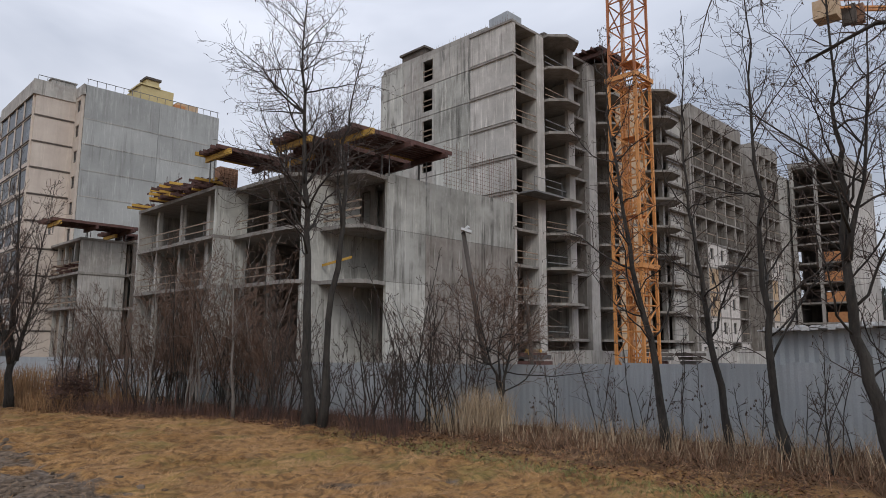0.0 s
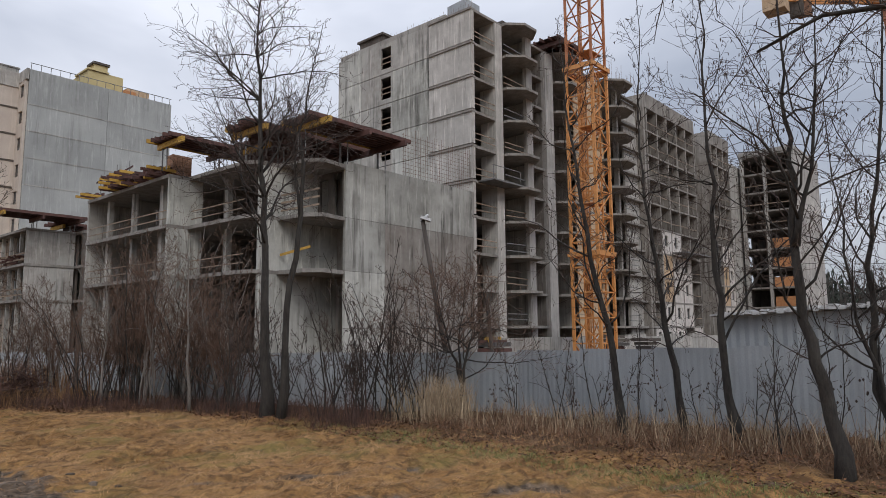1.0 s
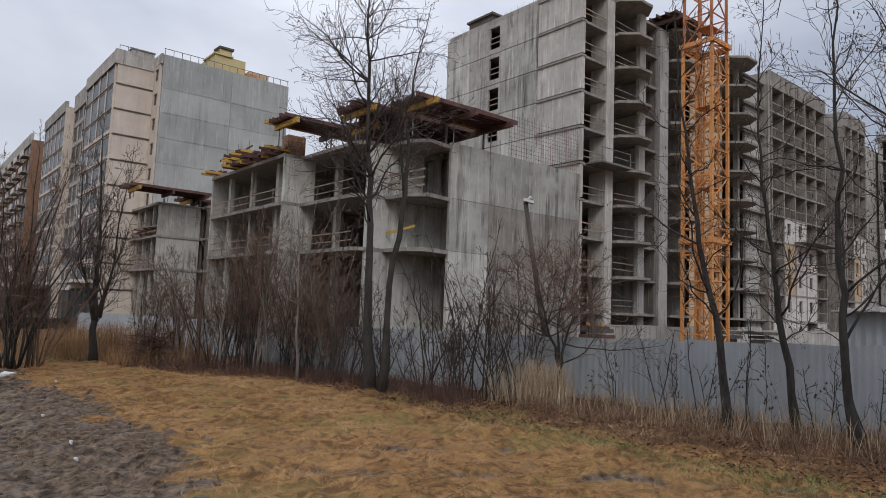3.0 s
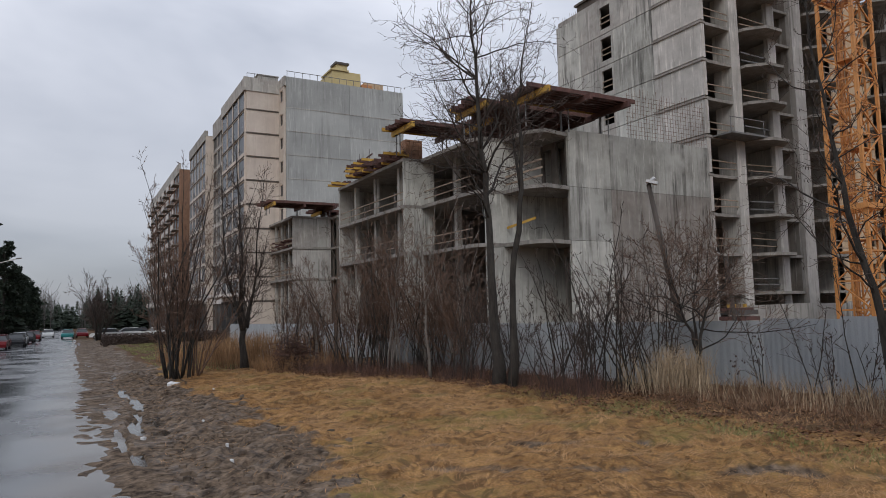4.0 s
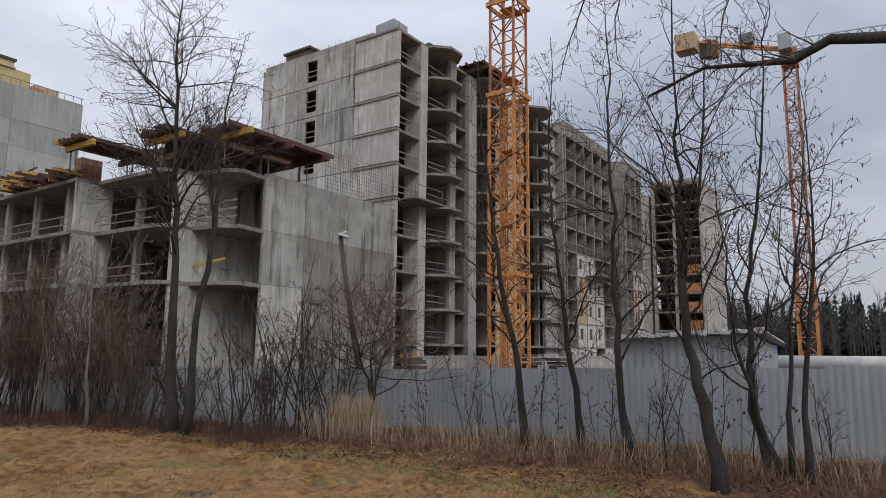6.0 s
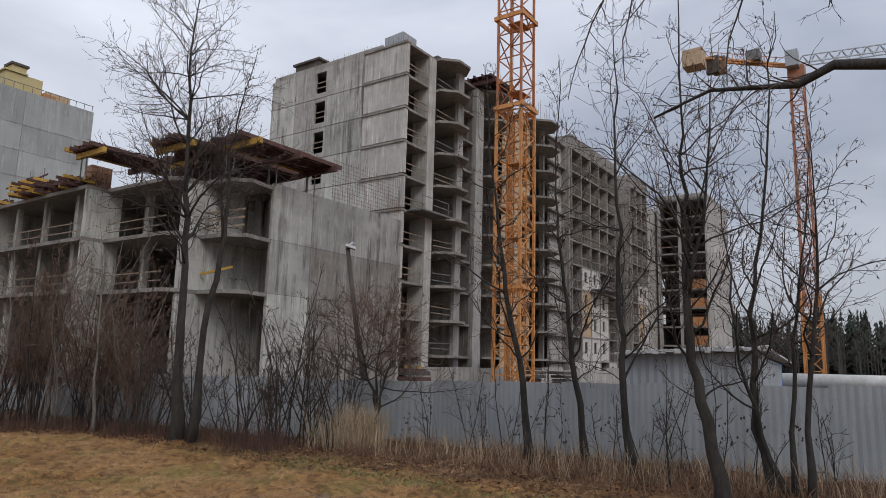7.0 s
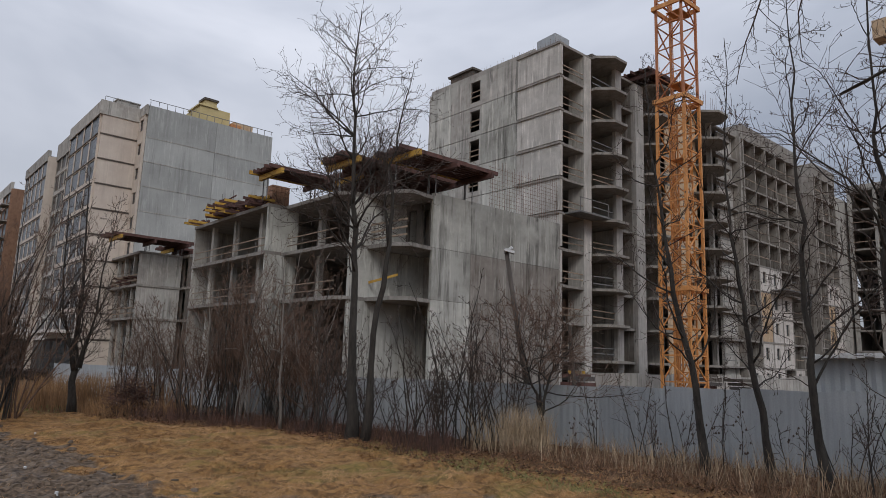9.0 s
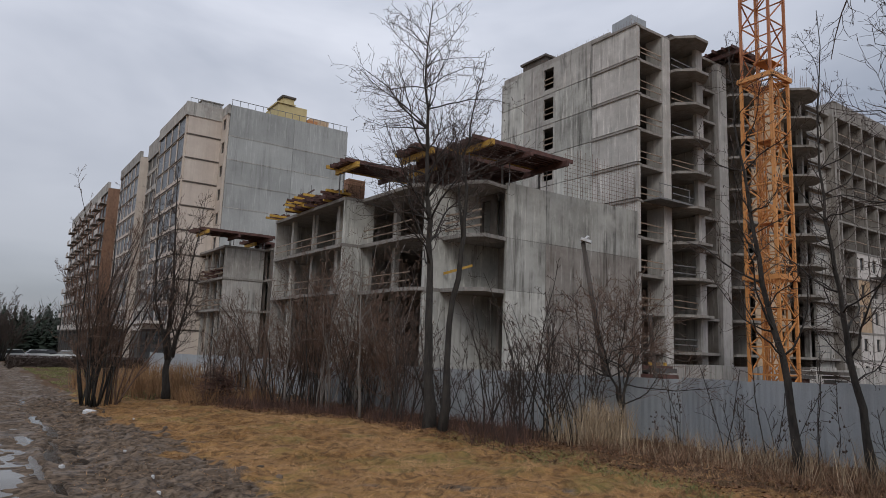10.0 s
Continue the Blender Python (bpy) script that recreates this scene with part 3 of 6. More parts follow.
    part("side_wall", Geo().box(69.7, Y_ROW + 0.9, -1, 73.0, Y_ROW + 1.2, ROOF - 0.3), M_conc, t)
    part("side_wall", Geo().box(73.05, Y_ROW - 0.02, -1, 73.48, 44, ROOF + 1.3), M_conc_stain_shade, t)
    # set well back; the gap's shade is put into the colour
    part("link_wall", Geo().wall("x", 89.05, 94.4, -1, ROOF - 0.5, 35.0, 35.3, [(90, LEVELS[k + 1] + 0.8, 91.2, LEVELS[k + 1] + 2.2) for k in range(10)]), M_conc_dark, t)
    part("side_wall", Geo().box(94.4, Y_ROW - 0.02, -1, 94.68, 44, ROOF + 1.5), M_conc_stain_shade, t)
    part("side_wall", Geo().box(102.8, Y_ROW + 0.3, -1, 109.0, Y_ROW + 0.6, ROOF - 1.4), M_conc, t)
    part("roof_parapet", Geo().box(73.5, Y_ROW, ROOF, 88.95, Y_ROW + 0.2, ROOF + 1.6), M_conc_stain_shade, t)
    part("roof_parapet", Geo().box(94.7, Y_ROW, ROOF, 102.7, Y_ROW + 0.2, ROOF + 1.7), M_conc_stain_shade, t)
    part("back_face", Geo().box(49.2, 45.02, -1, 103, 45.3, ROOF), M_conc_dark, t)
    part("hanging_platform", Geo().box(79.5, 31.0, LEVELS[6] + 0.1, 87.5, 32.9, LEVELS[6] + 0.25).beam((79.5, 31.1, LEVELS[6] + 1.2), (87.5, 31.1, LEVELS[6] + 1.2), 0.06), M_steel, t)
    return t


row_blocks()


def end_block():
    t = thing("apartment_block", (107, 26, 0), "unfinished concrete frame block with orange brick parapets", "building")
    for k in range(10):
        z, zb = LEVELS[k], LEVELS[k + 1]
        part("floor_slab", Geo().box(107, 25.5, z - 0.25, 121.9, 32.9, z), M_slab, t)
        part("column", Geo().box(107.05, 29.2, zb, 107.55, 29.6, z - 0.25), M_conc, t)
        part("column", Geo().box(107.05, 32.4, zb, 107.55, 32.9, z - 0.25), M_conc, t)
        if k > 3:
            part("brick_parapet", Geo().box(107.1, 25.6, zb, 107.3, 28.9, zb + 1.45), M_brick, t)
        elif k:
            part("guard_board", Geo().beam((107.1, 25.7, zb + 1.0), (107.1, 32.4, zb + 1.0), 0.05, 0.14), M_plank, t)
        # back and rear walls: dark colour stands in for shade within the frame
        part("back_wall", Geo().wall("y", 25.5, 32.9, zb, z - 0.25, 113, 113.2, [(29.6, zb + 0.3, 32.4, z - 0.4)] if k in (4, 5, 6) else []), M_conc_dark, t)
        part("wall_panel", Geo().box(107, 25.2, zb + 0.02, 122, 25.45, z - 0.01), M_conc_pale, t)
        part("rear_wall", Geo().wall("x", 107.6, 121.9, zb, z - 0.25, 32.7, 32.9, [(108.6, zb + 0.5, 110.6, z - 0.8)] if k in (4, 5, 6) else []), M_conc_dark, t)
    part("roof_edge", Geo().box(106.9, 25.15, ROOF + 0.01, 122.1, 33.0, ROOF + 0.7), M_conc, t)
    return t


end_block()


# ---- the low block in front of the tower ----
LOW = (13.25, 9.8, 6.35, -0.9)


def low_block():
    t = thing("low_block", (25.6, 40, 0), "unfinished low grey concrete block with open bays and raw slabs", "building")
    # end wall of cast panels
    cols = (27.8, 31.3, 36.4, 41.0)
    for i in range(3):
        for j, (z0, z1) in enumerate(((9.8, 13.5), (6.35, 9.8), (2.7, 6.35), (-0.9, 2.7))):
            part("wall_panel", Geo().box(cols[i] + 0.012, Y_ROW - 0.004 * ((i + j) % 2), z0 + 0.012, cols[i + 1] - 0.012, Y_ROW + 0.25, z1 - 0.012), M_conc_stain_shade if i and j else M_conc_green, t)
    part("end_wall_core", Geo().box(27.85, Y_ROW + 0.03, -0.9, 40.9, Y_ROW + 0.24, 13.4), M_conc_dark, t)
    # slabs with cut corners, stepping back bay by bay
    for z in LOW[:3]:
        part("floor_slab", Geo().prism([(27.75, 33.26), (27.7, 32.95), (25.7, 32.6), (24.9, 33.6), (24.7, 36.0), (23.3, 35.9), (22.7, 36.8), (22.6, 43.6), (21.2, 43.62), (21.2, 57.4), (40.8, 57.4), (40.8, 33.26)], z - 0.24, z), M_slab, t)
        part("floor_slab", Geo().prism([(25.9, 72.6), (21.4, 72.6), (21.2, 86.0), (40.0, 86.0), (40.0, 70.6), (25.9, 70.6)], z - 0.74, z - 0.5), M_slab, t)
    part("ground_slab", Geo().box(21.0, 33.3, -1.2, 40.8, 86, -0.9), M_conc_dark, t)
    for j in range(3):
        z1, z0 = LOW[j] - 0.24, LOW[j + 1]
        big = j == 2
        # cross walls between the bays
        part("cross_wall", Geo().wall("x", 23.4, 29.6, z0, z1, 36.0, 36.25), M_conc_green, t)
        part("cross_wall", Geo().wall("x", 21.25, 23.7, z0, z1, 43.6, 43.85), M_conc_green, t)
        part("cross_wall", Geo().wall("x", 21.25, 29.6, z0, z1, 57.1, 57.35), M_conc, t)
        part("cross_wall", Geo().wall("x", 23.0, 29.6, z0, z1, 48.4, 48.6), M_conc, t)
        part("cross_wall", Geo().wall("x", 23.0, 29.6, z0, z1, 53.0, 53.2), M_conc, t)
        # inner cross wall, darker than the outer ones to stand for shade
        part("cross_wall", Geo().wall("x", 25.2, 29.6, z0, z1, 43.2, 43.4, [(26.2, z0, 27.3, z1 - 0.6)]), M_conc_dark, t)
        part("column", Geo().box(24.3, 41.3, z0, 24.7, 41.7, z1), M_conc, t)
        # back walls with doorways, coloured darker to carry the bays' inner shade
        part("back_wall", Geo().wall("y", 33.3, 43.6, z0, z1, 29.6, 29.85, [(33.5, z0, 34.9, z0 + 2.2), (37.4, z0, 38.8, z0 + 2.2), (40.2, z0, 41.6, z0 + 2.2)] if not big else [(33.4, z0, 35.7, z0 + 6.4), (38, z0, 41, z0 + 5)]), M_conc_stain_shade, t)
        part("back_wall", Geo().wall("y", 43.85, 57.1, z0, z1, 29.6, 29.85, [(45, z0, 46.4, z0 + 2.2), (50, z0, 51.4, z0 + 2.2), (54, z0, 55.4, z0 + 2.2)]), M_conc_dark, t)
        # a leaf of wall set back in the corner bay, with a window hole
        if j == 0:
            # its dark colour includes the bay's shade
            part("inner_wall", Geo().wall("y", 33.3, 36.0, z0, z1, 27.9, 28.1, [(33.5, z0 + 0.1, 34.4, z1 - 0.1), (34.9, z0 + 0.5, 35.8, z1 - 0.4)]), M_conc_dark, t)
        for yc in (46.2, 50.8, 55.2):
            part("column", Geo().box(22.0, yc - 0.2, z0, 22.35, yc + 0.2, z1), M_conc, t)
        # the farther wing; its dark walls hold the recess's shade in their colour
        z1, z0 = LOW[j] - 0.74, LOW[j + 1] - (0.5 if not big else 0)
        part("cross_wall", Geo().wall("x", 21.5, 25.9, z0, z1, 72.7, 72.95), M_conc, t)
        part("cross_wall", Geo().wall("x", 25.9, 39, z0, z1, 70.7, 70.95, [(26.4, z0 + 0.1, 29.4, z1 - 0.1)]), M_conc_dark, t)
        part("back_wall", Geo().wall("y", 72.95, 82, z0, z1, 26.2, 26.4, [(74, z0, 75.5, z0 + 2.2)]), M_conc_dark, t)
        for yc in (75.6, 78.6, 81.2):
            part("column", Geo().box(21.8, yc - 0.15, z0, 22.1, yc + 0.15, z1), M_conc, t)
    # set-back wall; shade of the gap is in its dark tone
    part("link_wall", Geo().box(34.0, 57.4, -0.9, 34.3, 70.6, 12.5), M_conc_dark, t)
    # site guard boards along the open edges
    for z in (LOW[1], LOW[2]):
        for h in (0.45, 1.0):
            part("guard_board", Geo().beam((21.35, 44.0, z + h), (21.35, 57.0, z + h + 0.06), 0.04, 0.075), M_plank, t)
            part("guard_board", Geo().beam((22.8, 36.8, z + h), (22.75, 43.3, z + h), 0.04, 0.07), M_plank, t)
            part("guard_board", Geo().beam((21.5, 73.0, z + h - 0.5), (21.4, 82, z + h - 0.5), 0.04, 0.14), M_plank, t)
        for yp in (45.5, 48.5, 51.5, 54.5):
            part("guard_post", Geo().box(21.36, yp, z, 21.42, yp + 0.06, z + 1.2), M_steel, t)
    part("guard_board", Geo().beam((25.2, 33.2, LOW[2] + 1.35), (24.9, 35.9, LOW[2] + 1.0), 0.04, 0.16), M_timber, t)
    for h in (0.4, 0.9, 1.4):
        part("guard_board", Geo().beam((25.6, 32.9, LOW[1] + h + 0.15), (24.9, 35.9, LOW[1] + h), 0.04, 0.13), M_plank, t)
    return t


low_block()


# ---- the long finished block along the road ----
def long_block():
    t = thing("apartment_block", (18.5, 82, 0), "long cream and orange apartment block with grey end wall", "building")
    top = 31.0
    lv = [top - 0.9 - 2.95 * k for k in range(11)]
    lv[-1] = -2.4
    # grey end wall panels
    for k in range(9):
        zs = (lv[k + 1] + 0.02, lv[k] - 0.02 if k else top)
        for x0, x1 in ((22.75, 31.0), (31.0, 38.6)):
            part("wall_panel", Geo().box(x0 + 0.015, 79.5 + 0.005 * ((k + int(x0)) % 2), zs[0], x1 - 0.015, 79.75, zs[1]), M_conc_even, t)
        part("belt", Geo().box(22.75, 79.47, lv[k + 1] - 0.06, 38.6, 79.5, lv[k + 1] + 0.02), M_conc, t)
    part("wall_panel", Geo().box(22.75, 79.5, -2.4, 38.6, 79.75, lv[9] - 0.02), M_conc_even, t)
    # added solid, dark in place of shaded rooms behind the end wall
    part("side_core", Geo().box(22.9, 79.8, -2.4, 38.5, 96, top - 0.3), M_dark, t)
    for k in range(10):
        z0, z1 = lv[k + 1], lv[k]
        # narrow return with small windows
        h = (80.3, z0 + 0.9, 81.5, z0 + 2.3)
        part("return_wall", Geo().wall("y", 79.76, 82.0, z0, z1, 22.5, 22.75, [h]), M_cream, t)
        window_unit(t, "y", h[0], h[2], h[1], h[3], 22.62, 1)
        # cream wall
        part("cream_panel", Geo().box(18.5, 82.0, z0 + 0.05, 22.5, 82.3, z1 - 0.01), M_cream, t)
        part("belt", Geo().box(18.4, 81.93, z1 - 0.16, 22.5, 82.0, z1 - 0.02), M_conc_dark, t)
    part("parapet", Geo().box(18.15, 81.88, lv[0] - 0.7, 22.6, 82.3, top + 0.1), M_conc, t)
    part("parapet", Geo().box(22.45, 79.46, lv[0] - 0.25, 22.7, 81.88, top + 0.05), M_conc, t)
    # facade along the road: storeys with windows, two cream blocks and the long orange one
    for y0, y1, x, mat, crown, n in ((82.3, 96.4, 18.3, M_cream, 31.0, 4), (97.6, 109.1, 19.4, M_conc, 31.9, 4), (109.4, 125.6, 18.25, M_cream, 31.0, 5), (137.5, 192.0, 18.0, M_brick_brown, 31.3, 14)):
        w = (y1 - y0) / n
        for k in range(10):
            z0, z1 = lv[k + 1], lv[k]
            if k == 9:
                z0 = -2.6
            m = mat if k < 8 else M_white
            holes = []
            for i in range(n):
                a = y0 + i * w
                tall = k < 2 and m is M_cream
                holes.append((a + 0.07 * w, z0 + (0.12 if tall else 0.5), a + 0.93 * w, z1 - 0.25))
            part("facade_wall", Geo().wall("y", y0, y1, z0, z1, x, x + 0.3, holes), m if k < 9 else M_conc_dark, t)
            for i, h in enumerate(holes):
                if mat is M_cream and k < 2:
                    part("mullion", Geo().box(x + 0.1, (h[0] + h[2]) / 2 - 0.06, h[1], x + 0.2, (h[0] + h[2]) / 2 + 0.06, h[3]), M_conc_dark, t)
                window_unit(t, "y", h[0], h[2], h[1], h[3], x + (0.04 if mat is M_cream else 0.08), 1)
                if mat is M_brick_brown and k < 9 and i % 2 == 0:
                    bal = part("balcony", Geo().box(x - 1.1, h[0] - 0.3, z0 - 0.1, x, h[2] + 0.3, z0 + 0.06), M_slab, t)
                    part("balustrade", Geo().box(x - 1.12, h[0] - 0.3, z0 + 0.06, x - 1.04, h[2] + 0.3, z0 + 1.0), M_white, bal, "white balcony front")
            part("belt", Geo().box(x - 0.08, y0, z1 - 0.12, x, y1, z1), M_conc_dark if mat is M_cream else M_white, t)
        part("parapet", Geo().box(x - 0.14, y0 + 0.02, lv[0] - 0.7, x + 0.02, y1 + 0.1, crown).box(x + 0.02, y0 + 0.02, lv[0] + 0.01, x + 0.35, y1 + 0.1, crown), M_conc, t)
        # added dark solid behind the openings, painted as the rooms' shade
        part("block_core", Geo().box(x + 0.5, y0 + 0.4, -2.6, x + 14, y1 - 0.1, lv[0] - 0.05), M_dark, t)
        part("roof_deck", Geo().box(x + 0.35, y0 + 0.3, lv[0], x + 14, y1 - 0.1, lv[0] + 0.15), M_slab, t)
        part("end_face", Geo().box(x + 0.3, y0, -2.6, x + 14, y0 + 0.3, lv[0]), mat, t)
        if mat is M_cream:
            part("ground_canopy", Geo().box(x - 2.2, y0 + 0.5, lv[9] + 0.55, x - 0.1, y1 - 0.5, lv[9] + 0.9), M_white, t)
    # recessed link, coloured dark as shade between the blocks
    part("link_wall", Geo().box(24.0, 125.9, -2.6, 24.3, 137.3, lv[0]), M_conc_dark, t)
    # roof: rails, plant room and flue
    part("plant_room", Geo().box(31.0, 86.0, 30, 35.2, 91.0, 35.2).box(30.8, 85.8, 35.2, 33.4, 90, 35.4), M_yellow, t, "yellow rendered plant room")
    part("flue", Geo().box(31.6, 85.9, 35.2, 33.2, 87.6, 36.1), M_yellow, t)
    part("flue_cap", Geo().box(31.4, 85.7, 36.1, 33.4, 87.8, 36.38), M_conc_dark, t)
    part("plant_room", Geo().box(35.2, 84.6, 30, 38.0, 90.0, 33.6), M_ochre, t)
    part("hatch", Geo().box(34.6, 83.9, 30, 36.0, 84.6, 33.0), M_brick, t)
    part("roof_vent", Geo().box(20.6, 85.0, 30.2, 23.2, 88.0, 32.6).box(20.5, 84.9, 32.6, 23.3, 88.1, 32.75), M_conc, t)
    for i in range(17):
        x = 22.9 + i * 0.97
        part("rail_post", Geo().beam((x, 79.65, top), (x, 79.65, top + 0.75), 0.05), M_steel, t)
    part("handrail", Geo().beam((22.8, 79.65, top + 0.75), (38.6, 79.65, top + 0.75), 0.06), M_steel, t)
    for i in range(5):
        part("rail_post", Geo().beam((18.6 + i * 0.9, 82.2, top), (18.6 + i * 0.9, 82.2, top + 0.7), 0.05), M_steel, t)
    part("handrail", Geo().beam((18.6, 82.2, top + 0.7), (22.3, 82.2, top + 0.7), 0.06), M_steel, t)
    return t


long_block()


# ---- cranes ----
def mast(geo, x, y, z0, z1, w, bay, leg, brace):
    h = w / 2
    cs = [(x - h, y - h), (x + h, y - h), (x + h, y + h), (x - h, y + h)]
    for cx, cy in cs:
        geo.beam((cx, cy, z0), (cx, cy, z1), leg)
    z, i = z0, 0
    while z < z1 - 0.05:
        zt = min(z + bay, z1)
        for k in range(4):
            a, b = cs[k], cs[(k + 1) % 4]
            if i % 2:
                a, b = b, a
            geo.beam((*a, z), (*b, zt), brace)
            geo.beam((*cs[k], z), (*cs[(k + 1) % 4], z), brace)
        z, i = zt, i + 1


def near_crane():
    x, y = 45.6, 25.2
    t = thing("tower_crane", (x, y, -0.4), "yellow lattice tower crane mast beside the open tower", "crane")
    g = Geo()
    mast(g, x, y, -0.4, 22.8, 2.25, 1.9, 0.2, 0.085)
    part("lower_mast", g, M_crane, t)
    g = Geo()
    mast(g, x, y, 22.8, 48, 2.15, 2.1, 0.17, 0.08)
    part("upper_mast", g, M_crane_red, t, "weathered orange upper mast")
    g = Geo()
    mast(g, x + 0.1, y - 0.1, -0.4, 22.6, 1.15, 2.6, 0.1, 0.06)
    part("inner_mast", g, M_crane, t)
    for z in (8.0, 22.6, 30.4):
        part("collar", Geo().box(x - 1.35, y - 1.35, z, x + 1.35, y - 1.2, z + 0.35).box(x - 1.35, y + 1.2, z, x + 1.35, y + 1.35, z + 0.35).box(x - 1.35, y - 1.2, z, x - 1.2, y + 1.2, z + 0.35).box(x + 1.2, y - 1.2, z, x + 1.35, y + 1.2, z + 0.35), M_crane, t)
    lad = Geo()
    for i in range(70):
        lad.beam((x - 0.2, y + 0.4, i * 0.6), (x + 0.2, y + 0.4, i * 0.6), 0.04)
    lad.beam((x - 0.2, y + 0.4, 0), (x - 0.2, y + 0.4, 42), 0.05).beam((x + 0.2, y + 0.4, 0), (x + 0.2, y + 0.4, 42), 0.05)
    part("ladder", lad, M_crane, t)
    for z in range(6, 42, 6):
        part("rest_platform", Geo().box(x - 0.9, y - 0.9, z, x + 0.9, y + 0.3, z + 0.06), M_crane, t)
    part("base_block", Geo().box(x - 2.4, y - 2.4, -1.2, x + 2.4, y + 2.4, -0.35), M_conc, t)


near_crane()


def far_crane():
    x, y = 114.3, 12.2
    t = thing("tower_crane", (x, y, -0.2), "distant faded red and yellow tower crane with counter-jib", "crane")
    g = Geo()
    mast(g, x, y, 12, 47.5, 1.9, 1.9, 0.2, 0.11)
    part("upper_mast", g, M_crane2, t)
    g = Geo()
    mast(g, x, y, -0.2, 14, 2.5, 2.5, 0.24, 0.13)
    part("lower_mast", g, M_crane, t)
    part("slewing_ring", Geo().box(x - 1.2, y - 1.2, 47.5, x + 1.2, y + 1.2, 50.2), M_crane2, t)
    part("cab", Geo().box(x - 2.9, y - 0.6, 49.6, x - 1.25, y + 1.2, 52.2), M_fence, t)
    g = Geo()
    a, b = Vector((x, y, 50.4)), Vector((103.0, 25.6, 50.6))
    for off in (-0.6, 0.6):
        g.beam(a + Vector((off, 0, 0)), b + Vector((off, 0, 0)), 0.3)
    part("counter_jib", g, M_crane, t)
    part("counterweight", Geo().box(b.x - 1.4, b.y - 2.0, b.z - 1.8, b.x + 1.4, b.y + 1.0, b.z + 0.9), M_ochre, t, "ochre concrete counterweight blocks")
    d = (a - b).normalized()
    for k, m in ((3.6, M_conc_dark), (4.7, M_brick_brown)):
        c = b + d * k
        part("counterweight", Geo().box(c.x - 0.45, c.y - 0.9, c.z - 2.3, c.x + 0.45, c.y + 0.9, c.z + 0.5), m, t, "brown hanging counterweight slab")
    c = b + d * 10.5
    part("winch", Geo().box(c.x - 1.1, c.y - 1.0, c.z + 0.2, c.x + 1.1, c.y + 1.0, c.z + 1.9), M_steel, t, "dull grey winch housing")
    rail = Geo()
    for k in range(9):
        p = b + d * (1.5 + 1.8 * k)
        rail.beam(p, p + Vector((0, 0, 1.3)), 0.09)
    rail.beam(b + d * 1.5 + Vector((0, 0, 1.3)), b + d * 15.9 + Vector((0, 0, 1.3)), 0.09)
    part("walkway_rail", rail, M_crane2, t)
    g = Geo()
    e = Vector((x + 28.7, y - 34.5, 60.0))
    s = Vector((x, y, 50.6))
    n = 20
    for i in range(n):
        p, q = s.lerp(e, i / n), s.lerp(e, (i + 1) / n)
        for off in (-0.7, 0.7):
            g.beam(p + Vector((off, 0, 0)), q + Vector((off, 0, 0)), 0.16)
            g.beam(p + Vector((off, 0, 0)), (p + q) / 2 + Vector((0, 0, 1.5)), 0.1)
            g.beam((p + q) / 2 + Vector((0, 0, 1.5)), q + Vector((off, 0, 0)), 0.1)
        g.beam((p + q) / 2 + Vector((0, 0, 1.5)), (p + q) / 2 + (q - p) + Vector((0, 0, 1.5)), 0.16)
    part("jib", g, M_fence, t, "grey lattice jib")


far_crane()

# ---- fence ----
FENCE = [(17.9, -14.0), (17.6, 12.6), (15.6, 17.6), (14.6, 24.0), (14.4, 40.0), (12.6, 62.0)]


def fence_run():
    t = thing("site_fence", (17.6, 12.6, ground_z(0, 12.6)), "grey-blue corrugated metal sheet site fence", "fence")
    for (ax, ay), (bx, by) in zip(FENCE, FENCE[1:]):
        ln = math.hypot(bx - ax, by - ay)
        n = max(1, round(ln / 2.3))
        for i in range(n):
            p = Vector((ax + (bx - ax) * i / n, ay + (by - ay) * i / n, 0))
            q = Vector((ax + (bx - ax) * (i + 1) / n, ay + (by - ay) * (i + 1) / n, 0))
            d = (q - p).normalized()
            s = Vector((-d.y, d.x, 0))
            z0, z1 = ground_z(0, p.y) - 0.1, ground_z(0, p.y) + 1.95 + 0.016 * max(0.0, 12.6 - p.y) + random.uniform(-0.02, 0.02)
            g = Geo()
            m = 26
            prof = []
            for k in range(m + 1):
                c = p.lerp(q, k / m) + s * (0.006 if k % 2 else -0.006)
                prof.append(c)
            off = len(g.v)
            for c in prof:
                g.v += [(c.x, c.y, z0), (c.x, c.y, z1), (c.x - s.x * 0.004, c.y - s.y * 0.004, z1), (c.x - s.x * 0.004, c.y - s.y * 0.004, z0)]
            for k in range(m):
                a = off + 4 * k
                g.f += [(a, a + 4, a + 5, a + 1), (a + 1, a + 5, a + 6, a + 2), (a + 2, a + 6, a + 7, a + 3)]
            part("sheet", g, M_fence, t)
            part("post", Geo().box(p.x + 0.06, p.y - 0.03, z0, p.x + 0.12, p.y + 0.03, z1 - 0.05), M_steel, t)


fence_run()

